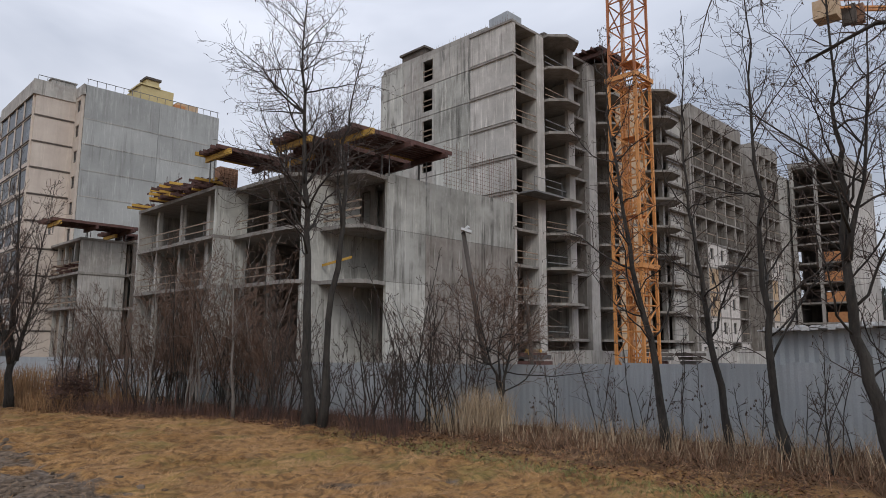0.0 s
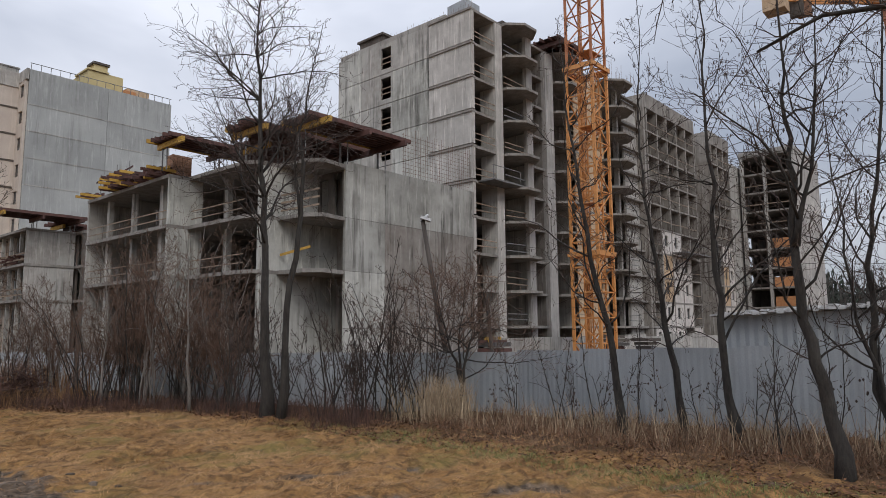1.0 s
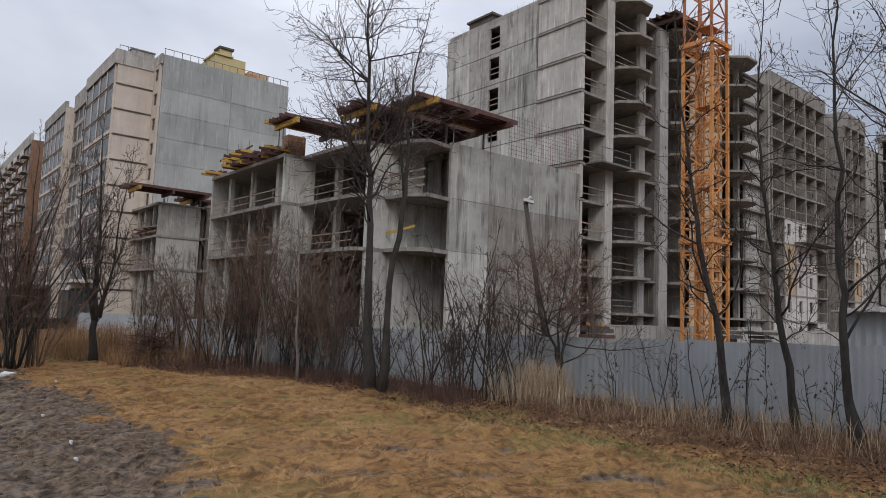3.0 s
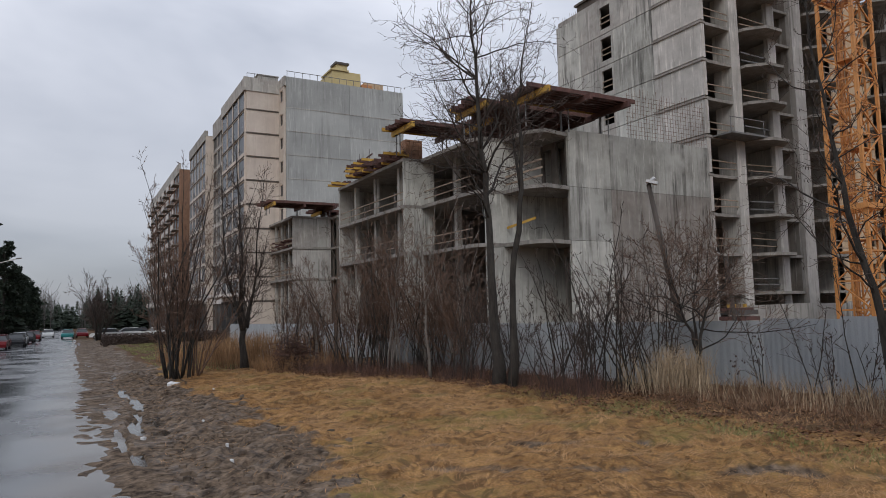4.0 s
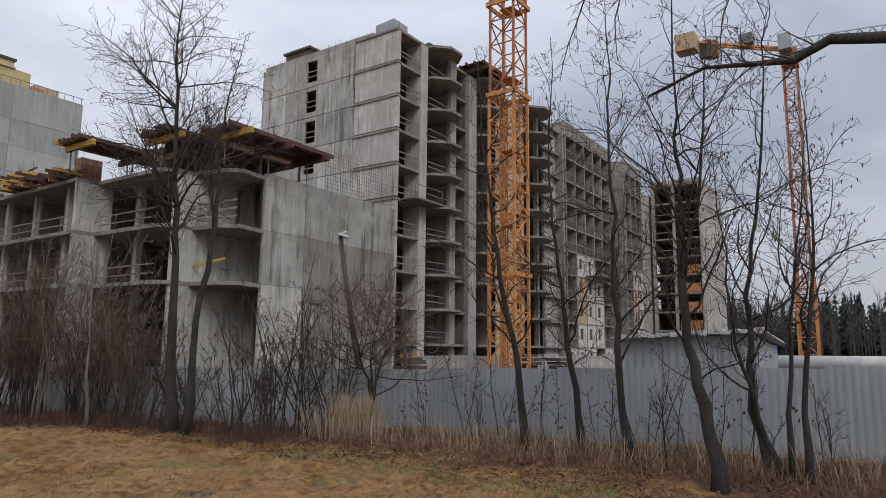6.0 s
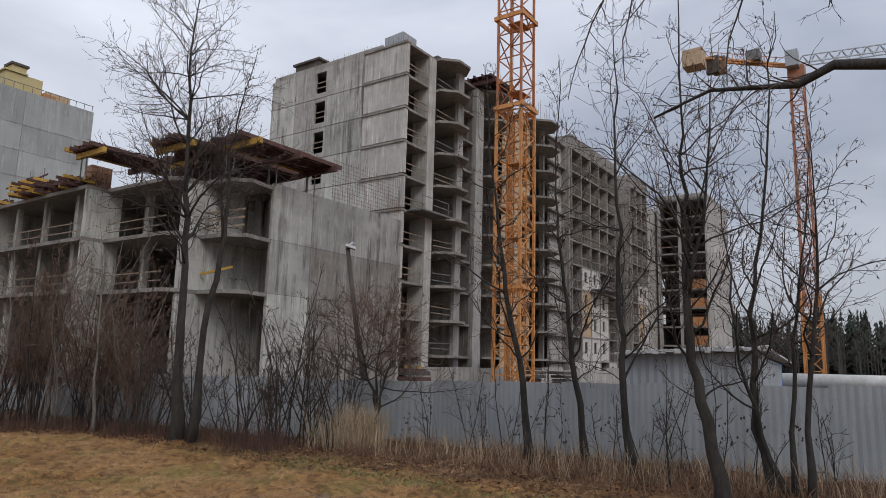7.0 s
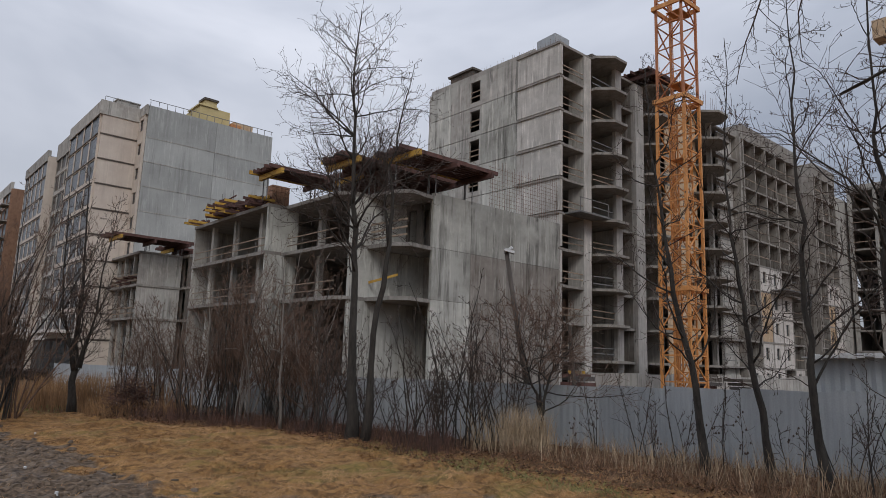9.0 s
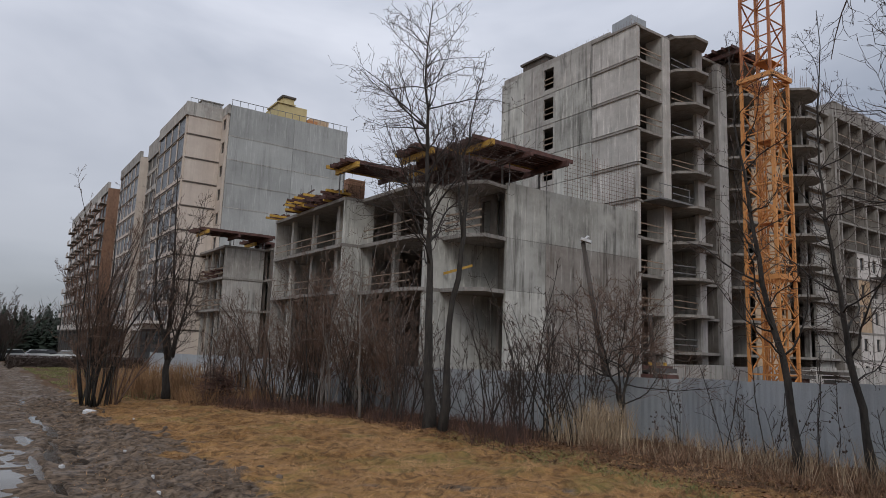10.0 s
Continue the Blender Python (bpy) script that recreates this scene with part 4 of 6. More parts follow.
# ---- formwork and loose materials on the roofs ----
def formwork_table(x0, y0, x1, y1, z, floor_z, joists, lip=0.5, edge=None):
    """A slab formwork table: props, yellow main beams, rusty joists and a board deck."""
    t = thing("formwork_table", ((x0 + x1) / 2, (y0 + y1) / 2, floor_z), "rusty brown formwork table with yellow timber beams on steel props", "formwork", "formwork tables")
    n = max(3, round((x1 - x0) / 2.6))
    for i in range(n):
        x = x0 + lip + (x1 - x0 - 2 * lip) * i / (n - 1)
        part("main_beam", Geo().beam((x, y0 - 0.5 + random.uniform(-0.3, 0.3), z - 0.52), (x, y1 + random.uniform(-0.2, 0.5), z - 0.52), 0.22, 0.36), (edge or M_timber) if i == 0 else M_form, t)
        for y in (y0 + 1.6, (y0 + y1) / 2 + 0.8, y1 - 0.6):
            if y > y0 + 1.5:
                part("prop", Geo().tube([(x, y, floor_z), (x, y, z - 0.68)], [0.045, 0.04], 8).box(x - 0.09, y - 0.09, z - 0.72, x + 0.09, y + 0.09, z - 0.70), M_steel, t)
    for j in range(joists):
        y = y0 + (y1 - y0) * j / (joists - 1)
        part("joist", Geo().beam((x0 - random.uniform(0.0, 0.6), y, z - 0.2), (x1 + random.uniform(0.0, 0.6), y, z - 0.2), 0.14, 0.26), M_timber if j == joists - 1 and random.random() < 0.5 else M_form, t)
    m = max(3, round((x1 - x0) / 1.25))
    for i in range(m):
        a, b = x0 + (x1 - x0) * i / m, x0 + (x1 - x0) * (i + 1) / m
        part("deck_board", Geo().box(a + 0.006, y0 + random.uniform(-0.1, 0.15), z - 0.075, b - 0.006, y1 + random.uniform(-0.1, 0.2), z - 0.05), M_form, t)
    return t


formwork_table(23.9, 31.2, 31.6, 34.2, 15.5, 13.25, 9)
formwork_table(22.1, 34.9, 31.6, 37.8, 15.45, 13.25, 8)
formwork_table(24.0, 37.4, 31.0, 40.0, 15.2, 13.25, 7)
formwork_table(20.0, 41.0, 28.6, 43.8, 15.45, 13.25, 7)
formwork_table(18.2, 70.4, 26.0, 74.0, 14.1, 12.75, 7)
formwork_table(24.5, 73.8, 27.6, 76.6, 13.9, 12.75, 6)


def beam_pile(x0, y0, x1, y1, z, layers, mats):
    """Layers of formwork beams across one another, a little askew."""
    t = thing("beam_pile", ((x0 + x1) / 2, (y0 + y1) / 2, z), "stack of yellow and rusty formwork beams on the roof edge", "beams", "beam piles")
    for k in range(layers):
        zz = z + 0.1 + 0.2 * k
        shrink = 0.12 * k
        if k % 2 == 0:
            n = max(3, round((y1 - y0) / 0.75))
            for i in range(n):
                y = y0 + (y1 - y0) * (i + 0.5) / n + random.uniform(-0.12, 0.12)
                part("beam", Geo().beam((x0 + random.uniform(-0.5, 0.3), y, zz), (x1 + random.uniform(-0.4, 0.4), y + random.uniform(-0.3, 0.3), zz), 0.14, 0.19), mats[(i + k) % len(mats)], t)
        else:
            n = max(3, round((x1 - x0) / 0.4))
            for i in range(n):
                x = x0 + shrink + (x1 - x0 - 2 * shrink) * (i + 0.5) / n
                part("beam", Geo().beam((x + random.uniform(-0.1, 0.1), y0 + random.uniform(0, 1.0), zz), (x + random.uniform(-0.2, 0.2), y1 - random.uniform(0, 1.0), zz), 0.16, 0.19), mats[(i * 2 + k) % len(mats)], t)


beam_pile(20.5, 44.3, 22.6, 48.2, 13.25, 4, (M_form, M_form, M_timber, M_form, M_form))
beam_pile(20.3, 48.6, 22.5, 53.0, 13.25, 5, (M_form, M_timber, M_form, M_form, M_timber))
beam_pile(20.4, 55.2, 22.2, 57.0, 13.25, 2, (M_timber, M_form))
beam_pile(21.3, 75.0, 23.0, 80.0, 9.3, 5, (M_form, M_form, M_plank))
beam_pile(32.9, 24.9, 34.1, 26.1, 1.72, 2, (M_form, M_timber, M_form, M_plank))

bs = thing("brick_stack", (22.6, 45.2, 13.25), "pallet stack of red-brown bricks under the formwork", "bricks")
for k in range(11):
    for i in range(4):
        part("brick", Geo().box(22.0 + i * 0.36, 44.8 + 0.02 * (k % 2), 13.25 + k * 0.16, 22.0 + i * 0.36 + 0.34, 45.7, 13.25 + k * 0.16 + 0.145), M_brick_brown, bs)


def rebar_mesh(x0, x1, y, z0, z1, dx, dz):
    t = thing("rebar_mesh", (x0, y, z0), "upright mesh of thin rusty reinforcing bars above the wall", "rebar", "rebar meshes")
    x = x0
    while x <= x1:
        part("bar", Geo().tube([(x, y, z0), (x + random.uniform(-0.04, 0.04), y, z1 + random.uniform(-0.3, 0.3))], [0.012, 0.012], 4), M_rebar, t)
        x += dx
    z = z0 + 0.3
    while z < z1 - 0.2:
        part("bar", Geo().tube([(x0 - 0.1, y + 0.02, z), (x1 + 0.1, y + 0.02, z + random.uniform(-0.05, 0.05))], [0.01, 0.01], 4), M_rebar, t)
        z += dz


rebar_mesh(33.2, 41.0, 33.15, 13.5, 16.9, 0.26, 0.3)
rebar_mesh(24.0, 28.0, 42.0, 13.25, 15.2, 0.3, 0.35)

sb = thing("starter_bars", (X_TOW, 41, ROOF), "thin rusty starter bars along the roof edges", "rebar")
for i in range(60):
    y = 33.2 + i * 0.275
    part("bar", Geo().tube([(X_TOW + 0.15, y, ROOF), (X_TOW + 0.15 + random.uniform(-0.05, 0.05), y, ROOF + random.uniform(0.5, 0.95))], [0.011, 0.011], 3), M_rebar, sb)
for i in range(46):
    x = 53.4 + i * 0.36
    part("bar", Geo().tube([(x, 31.8 + 0.6 * math.sin(i), ROOF), (x + random.uniform(-0.1, 0.1), 31.8 + 0.6 * math.sin(i), ROOF + random.uniform(0.8, 1.9))], [0.014, 0.014], 3), M_rebar, sb)

# guard posts along the edge of the wing's roof
for x, y, h in ((20.9, 51.3, 1.9), (21.0, 49.4, 1.9), (20.9, 54.2, 1.6)):
    gp = thing("guard_post", (x, y, 13.25), "thin steel guard post on the roof edge", "post", "guard posts on the roof")
    part("post", Geo().tube([(x, y, 13.25), (x, y, 13.25 + h)], [0.03, 0.03], 6), M_steel, gp)
    part("cross_bar", Geo().beam((x - 0.1, y - 0.8, 13.25 + h * 0.7), (x, y + 0.8, 13.2 + h * 0.7), 0.05, 0.12), M_form, gp)

# formwork left on the middle block's roof
formwork_table(51.6, 31.2, 57.4, 35.4, ROOF + 0.75, ROOF, 6, edge=M_form)


# ---- shed, pipe, lamp post and clutter behind the fence ----
M_snow = material("dirty_white_roof_felt", (0.42, 0.42, 0.42), (0.70, 0.70, 0.70), 4.0, 0.8, 0.3, 15)
M_pipe = material("pale_pipe_wrap", (0.38, 0.37, 0.35), (0.55, 0.54, 0.50), 2.0, 0.6, 0.2, 12, 0.4, (0.2, 0.17, 0.14))
M_blue = material("blue_tarpaulin", (0.02, 0.10, 0.36), (0.04, 0.16, 0.48), 2.0, 0.5, 0.2, 12)
M_wood_dark = material("dark_wet_timber", (0.045, 0.036, 0.03), (0.085, 0.068, 0.056), 3.0, 0.8, 0.3, 25, stretch=(1, 1, 0.2))


def corrugated(g, p, q, z0, z1a, z1b, pitch=0.11, deep=0.02):
    p, q = Vector(p), Vector(q)
    d = (q - p).normalized()
    s = Vector((-d.y, d.x, 0))
    m = int((q - p).length / pitch)
    base = len(g.v)
    for k in range(m + 1):
        c = p.lerp(q, k / m) + s * (deep if k % 2 else -deep)
        zt = z1a + (z1b - z1a) * k / m
        g.v += [(c.x, c.y, z0), (c.x, c.y, zt), (c.x + s.x * 0.006, c.y + s.y * 0.006, zt), (c.x + s.x * 0.006, c.y + s.y * 0.006, z0)]
    for k in range(m):
        a = base + 4 * k
        g.f += [(a, a + 4, a + 5, a + 1), (a + 1, a + 5, a + 6, a + 2), (a + 2, a + 6, a + 7, a + 3)]


shed = thing("shed", (19.5, 5.0, -0.05), "low grey corrugated metal shed with a pale ragged roof edge", "shed")
g = Geo()
corrugated(g, (18.3, 3.0, 0), (18.3, 6.5, 0), -0.05, 2.9, 2.8)
part("front_wall", g, M_fence, shed)
g = Geo()
corrugated(g, (18.3, 6.5, 0), (21.2, 6.5, 0), -0.05, 2.8, 2.6)
part("side_wall", g, M_fence, shed)
g = Geo()
corrugated(g, (18.3, 3.0, 0), (21.2, 3.0, 0), -0.05, 2.85, 2.6)
part("side_wall", g, M_fence, shed)
g = Geo()
corrugated(g, (21.2, 3.0, 0), (21.2, 6.5, 0), -0.05, 2.6, 2.6)
part("rear_wall", g, M_fence, shed)
g = Geo()
g.add([(18.0, 2.75, 2.97), (21.5, 2.75, 2.67), (21.5, 6.7, 2.63), (18.0, 6.7, 2.80), (18.0, 2.75, 3.01), (21.5, 2.75, 2.71), (21.5, 6.7, 2.67), (18.0, 6.7, 2.84)],
      [(3, 2, 1, 0), (4, 5, 6, 7), (0, 1, 5, 4), (1, 2, 6, 5), (2, 3, 7, 6), (3, 0, 4, 7)])
part("roof", g, M_snow, shed)
for i in range(20):
    y = 2.8 + i * 0.19
    zt = 3.01 - 0.17 * i / 20
    part("felt_scrap", Geo().box(17.97, y, zt - random.uniform(0.02, 0.1), 18.3 + random.uniform(0, 0.3), y + random.uniform(0.12, 0.19), zt + random.uniform(0.02, 0.07)), M_snow, shed)

pipe = thing("wrapped_pipe", (27.5, 0, 0), "thick pale wrapped pipe on low supports behind the fence", "pipe")
part("pipe_run", Geo().tube([(27.3, 4.6, 2.05), (27.5, 0, 2.07), (27.8, -14, 2.1)], [0.31, 0.31, 0.31], 16), M_pipe, pipe, smooth=True)
for y in (3.6, 0.4, -3, -6.5):
    part("pipe_support", Geo().box(27.3, y, -0.2, 27.6, y + 0.25, 1.8), M_conc_dark, pipe)
solo("tarpaulin", Geo().prism([(25.6, 3.75), (26.2, 3.7), (26.3, 4.15), (25.7, 4.2)], -0.1, 2.95), M_blue, "blue tarpaulin wrapped round a stack", "tarpaulin", at=(26, 4.2, -0.1))

lp = thing("lamp_post", (18.25, 15.6, -0.2), "dark leaning timber post with a small white floodlight", "lamp post")
part("post", Geo().tube([(18.25, 15.6, -0.3), (18.05, 16.3, 3.0), (17.85, 16.9, 6.55)], [0.11, 0.10, 0.08], 10), M_wood_dark, lp, smooth=True)
part("lamp_head", Geo().beam((17.75, 16.9, 6.62), (18.0, 16.62, 6.5), 0.3, 0.1).beam((17.82, 16.95, 6.5), (17.95, 16.7, 6.72), 0.22, 0.06), M_snow, lp, "small white floodlight")
lp2 = thing("utility_post", (24.4, 18.6, -0.2), "short dark leaning post behind the fence", "post")
part("post", Geo().tube([(24.4, 18.6, -0.3), (24.2, 18.9, 4.2)], [0.1, 0.09], 8), M_wood_dark, lp2)

plinth = thing("site_wall", (48, 30, -0.5), "long low raw concrete wall at the foot of the tower", "wall")
for i in range(11):
    part("wall_block", Geo().box(40 + i * 4.0 + 0.015, 29.6, -0.6, 44 + i * 4.0 - 0.015, 30.0, 1.95 + 0.15 * math.sin(i * 3)), M_conc, plinth)
for i, (x, y, h) in enumerate(((33.5, 25.5, 1.9), (52, 27, 2.2), (56, 26, 2.0))):
    s = thing("material_stack", (x, y, -0.4), "stack of boards and pallets on site", "stack", "material stacks")
    for k in range(int((h + 0.4) / 0.32)):
        q, zk, w = random.uniform(-0.35, 0.35), -0.4 + k * 0.32, random.uniform(0.65, 0.95)
        poly = [(x + w * (c * math.cos(q) - d * math.sin(q)), y + w * (c * math.sin(q) + d * math.cos(q))) for c, d in ((-1, -1), (1, -1), (1, 1), (-1, 1))]
        part("pallet", Geo().prism(poly, zk, zk + random.uniform(0.2, 0.3)), (M_conc_dark, M_form, M_dark, M_conc_dark)[(i + k) % 4], s)


# ---- parked cars far along the road ----
M_tyre = material("black_rubber", (0.012, 0.012, 0.012), (0.025, 0.025, 0.025), 8, 0.9, 0.1)
M_lamp_red = material("red_tail_lamp", (0.35, 0.02, 0.02), (0.45, 0.03, 0.03), 5, 0.2, 0.0)


def car(x, y, turn, paint, word, estate=False):
    z = ground_z(x, y) + 0.05
    t = thing("car", (0, 0, 0), f"{word} car parked at the roadside", "car", "parked cars")
    prof = [(-2.1, 0.35), (-2.15, 0.75), (-1.95, 0.95), (-1.15, 1.0), (1.0, 0.95), (1.95, 0.85), (2.12, 0.6), (2.1, 0.32)]
    n = len(prof)
    body = Geo()
    body.add([(px, -0.84, pz) for px, pz in prof] + [(px, 0.84, pz) for px, pz in prof], [tuple(range(n)), tuple(range(2 * n - 1, n - 1, -1))] + [((i + 1) % n, i, n + i, n + (i + 1) % n) for i in range(n)])
    part("body", body, paint, t)
    back = -2.0 if estate else -1.75
    cab = Geo()
    cab.add([(back, -0.78, 0.97), (1.05, -0.78, 0.95), (0.35, -0.62, 1.43), (back + 0.45, -0.62, 1.45), (back, 0.78, 0.97), (1.05, 0.78, 0.95), (0.35, 0.62, 1.43), (back + 0.45, 0.62, 1.45)],
            [(0, 1, 2, 3), (7, 6, 5, 4), (0, 4, 5, 1), (1, 5, 6, 2), (2, 6, 7, 3), (3, 7, 4, 0)])
    part("glasshouse", cab, M_glass, t, "dark car windows")
    part("roof", Geo().box(back + 0.4, -0.63, 1.43, 0.4, 0.63, 1.48), paint, t)
    for wx in (-1.3, 1.3):
        for wy in (-0.78, 0.78):
            w = part("wheel", Geo().tube([(wx, wy - 0.1, 0.31), (wx, wy + 0.1, 0.31)], [0.31, 0.31], 14), M_tyre, t, "black tyre")
            part("rim", Geo().tube([(wx, wy - 0.11, 0.31), (wx, wy + 0.11, 0.31)], [0.18, 0.18], 10), M_steel, w)
    for s in (-0.6, 0.6):
        part("tail_lamp", Geo().box(-2.17, s - 0.15, 0.68, -2.1, s + 0.15, 0.84), M_lamp_red, t)
    t.matrix_world = pose(x, y, z, 0, 0, turn)
    return t


def paint(name, c):
    return material(name, c, tuple(v * 1.15 for v in c), 1.0, 0.3, 0.0, specular=0.2)


# rubble and a brush heap at the far end of the verge
M_rubble = material("pale_rubble", (0.36, 0.35, 0.335), (0.60, 0.59, 0.57), 4.0, 0.9, 0.3, 15, island=0.25)
rub = Geo()
rr_ = random.Random(4)
for i in range(150):
    x, y = 11.6 + rr_.gauss(0, 0.9), 41 + rr_.gauss(0, 1.8)
    h = max(0.1, 1.7 - 0.5 * abs(y - 41) - 0.5 * abs(x - 11.6))
    z, s = ground_z(x, y) + rr_.uniform(0, h), rr_.uniform(0.12, 0.4)
    rub.prism([(x + s * math.cos(a) * rr_.uniform(0.6, 1), y + s * math.sin(a) * rr_.uniform(0.6, 1)) for a in (0, 1.1, 2.3, 3.5, 4.8)], z - 0.25, z + s * 0.6)
solo("rubble_heap", rub, M_rubble, "pale heap of broken concrete rubble behind the reeds", "rubble", kind="stuff")
cp = thing("concrete_post", (12.1, 33.0, -0.4), "short weathered grey concrete post among the shrubs", "post")
part("shaft", Geo().box(12.02, 32.92, -0.55, 12.18, 33.08, 1.75), M_conc_dark, cp)

P_red, P_black, P_grey, P_white, P_teal = paint("dark_red_paint", (0.11, 0.007, 0.01)), paint("black_paint", (0.015, 0.016, 0.018)), paint("silver_paint", (0.3, 0.31, 0.32)), paint("white_car_paint", (0.65, 0.66, 0.66)), paint("teal_paint", (0.02, 0.14, 0.14))
for x, y, a, p, w, e in ((-6.0, 79, 268, P_red, "dark red", 0), (-5.1, 88, 270, P_black, "black", 0), (-5.2, 95, 270, P_grey, "grey", 1), (-4.9, 104, 268, P_black, "black", 1), (-4.6, 116, 270, P_red, "dark red", 0),
                         (-3.4, 138, 270, P_white, "white", 0), (-0.3, 122, 268, P_teal, "teal", 1), (1.7, 126, 272, P_red, "dark red", 1),
                         (4.6, 110, 175, P_white, "white", 0), (7.4, 112, 185, P_white, "white", 1), (9.2, 118, 180, P_black, "black", 0), (11.2, 110, 160, P_white, "white", 0)):
    car(x, y, a, p, w, bool(e))

# litter in the mud
M_red_scrap = material("red_plastic_scrap", (0.5, 0.07, 0.05), (0.62, 0.12, 0.09), 9, 0.5, 0.1)
for x, y, s, m, w in ((3.68, 27.6, 0.26, M_snow, "crumpled white plastic bag on the grass"), (4.6, 24.6, 0.07, M_snow, "small white paper scrap"), (2.9, 13.6, 0.06, M_snow, "small white paper scrap"),
                      (2.75, 12.4, 0.08, M_snow, "torn white plastic scrap in the mud"), (2.2, 9.3, 0.12, M_red_scrap, "red plastic scrap in the mud"), (3.1, 17.5, 0.06, M_snow, "small white paper scrap"), (1.6, 15.6, 0.1, M_snow, "white wet paper scrap")):
    g, s = Geo(), s * (0.95 if m is M_red_scrap or s > 0.2 else 0.65)
    z = surface_z(x, y) + 0.02
    ring = [(x + s * math.cos(a) * random.uniform(0.6, 1.0), y + s * math.sin(a) * random.uniform(0.6, 1.0)) for a in (i * 2 * math.pi / 9 for i in range(9))]
    g.add([(*p, z + s * random.uniform(0.15, 0.5) + 0.01) for p in ring] + [(x, y, z + s * 0.4 + 0.02)] + [(*p, z - 0.09) for p in ring],
          [(i, (i + 1) % 9, 9) for i in range(9)] + [(10 + i, 10 + (i + 1) % 9, (i + 1) % 9, i) for i in range(9)])
    solo("litter", g, m, w, "litter", at=(x, y, z))

# ---- plants ----
M_bark = material("grey_brown_bark", (0.010, 0.0085, 0.0075), (0.042, 0.034, 0.028), 14.0, 0.95, 1.0, 30, blotch=(0.085, 0.078, 0.066), blotch_amount=0.3, stretch=(1, 1, 0.3), blotch_scale=5.0)
M_bark_pale = material("pale_young_bark", (0.13, 0.11, 0.095), (0.26, 0.235, 0.21), 5.0, 0.95, 0.4, 30, stretch=(1, 1, 0.3))
M_twig = material("dark_twig", (0.04, 0.027, 0.022), (0.085, 0.06, 0.049), 4.0, 0.95, 0.0)
M_twig_brown = material("brown_twig", (0.085, 0.05, 0.035), (0.16, 0.10, 0.07), 2.0, 0.95, 0.0)
M_red_stem = material("dark_red_stem", (0.042, 0.022, 0.017), (0.125, 0.064, 0.046), 1.0, 0.9, 0.0, island=0.5)
M_straw = material("dry_straw", (0.15, 0.076, 0.033), (0.47, 0.275, 0.122), 1.3, 0.9, 0.0, island=0.35)
M_reed = material("tan_reed", (0.17, 0.09, 0.042), (0.31, 0.18, 0.085), 1.2, 0.9, 0.0, island=0.4)
M_pale_reed = material("pale_dry_stalk", (0.28, 0.20, 0.125), (0.48, 0.37, 0.25), 2.0, 0.9, 0.0, island=0.4)
M_green = material("dull_green_grass", (0.12, 0.135, 0.04), (0.23, 0.235, 0.085), 1.5, 0.9, 0.0, island=0.4)
M_weed = material("dry_weed", (0.085, 0.045, 0.026), (0.27, 0.16, 0.092), 1.2, 0.9, 0.0, island=0.5)
rnd = random.Random(11)


def sway(p, d, length, r0, r1, n, bend, lift):
    """A crooked line of points from p along d, with radii."""
    pts, rad = [Vector(p)], [r0]
    d = Vector(d).normalized()
    for i in range(n):
        d = (d + Vector((rnd.gauss(0, bend), rnd.gauss(0, bend), rnd.gauss(0, bend) + lift))).normalized()
        pts.append(pts[-1] + d * length / n)
        rad.append(r0 + (r1 - r0) * (i + 1) / n)
    return pts, rad


def side_way(d, spread):
    a = rnd.uniform(0, 2 * math.pi)
    d = Vector(d).normalized()
    s = d.cross(Vector((0.3, 0.8, 0.2))).normalized()
    u = d.cross(s)
    return (d * math.cos(spread) + (s * math.cos(a) + u * math.sin(a)) * math.sin(spread)).normalized()


def twigs_on(g, pts, rad, count, length, lift=0.04, depth=2, spread=(0.5, 1.1), thin=0.004, frm=0.2, catkin=0.0):
    """Finer branches along a line of points, each with its own finer ones."""
    n = len(pts) - 1
    for c in range(count):
        s = frm + (1 - frm) * (c + rnd.random()) / count
        i = min(int(s * n), n - 1)
        f = s * n - i
        p = pts[i].lerp(pts[i + 1], f)
        r = max(min((rad[i] + (rad[i + 1] - rad[i]) * f) * 0.55, length * 0.014), thin)
        ln = length * rnd.uniform(0.55, 1.15) * (1.1 - 0.5 * s)
        q, qr = sway(p, side_way(pts[i + 1] - pts[i], rnd.uniform(*spread)), ln, min(r, 0.016), thin * 0.8, 5 if depth else 4, 0.22, lift)
        g.tube(q, qr, 4 if r > 0.012 else 3, cap=False)
        if catkin and rnd.random() < catkin:
            e = q[-1 - int(rnd.random() * 2)]
            g.tube([e, e - Vector((0, 0, 0.03)), e - Vector((rnd.gauss(0, 0.008), rnd.gauss(0, 0.008), 0.065))], [0.006, 0.012, 0.005], 4, cap=False)
        if depth:
            twigs_on(g, q, qr, max(3, int(ln * 4.6)), ln * 0.52, lift, depth - 1, spread, thin, catkin=catkin)


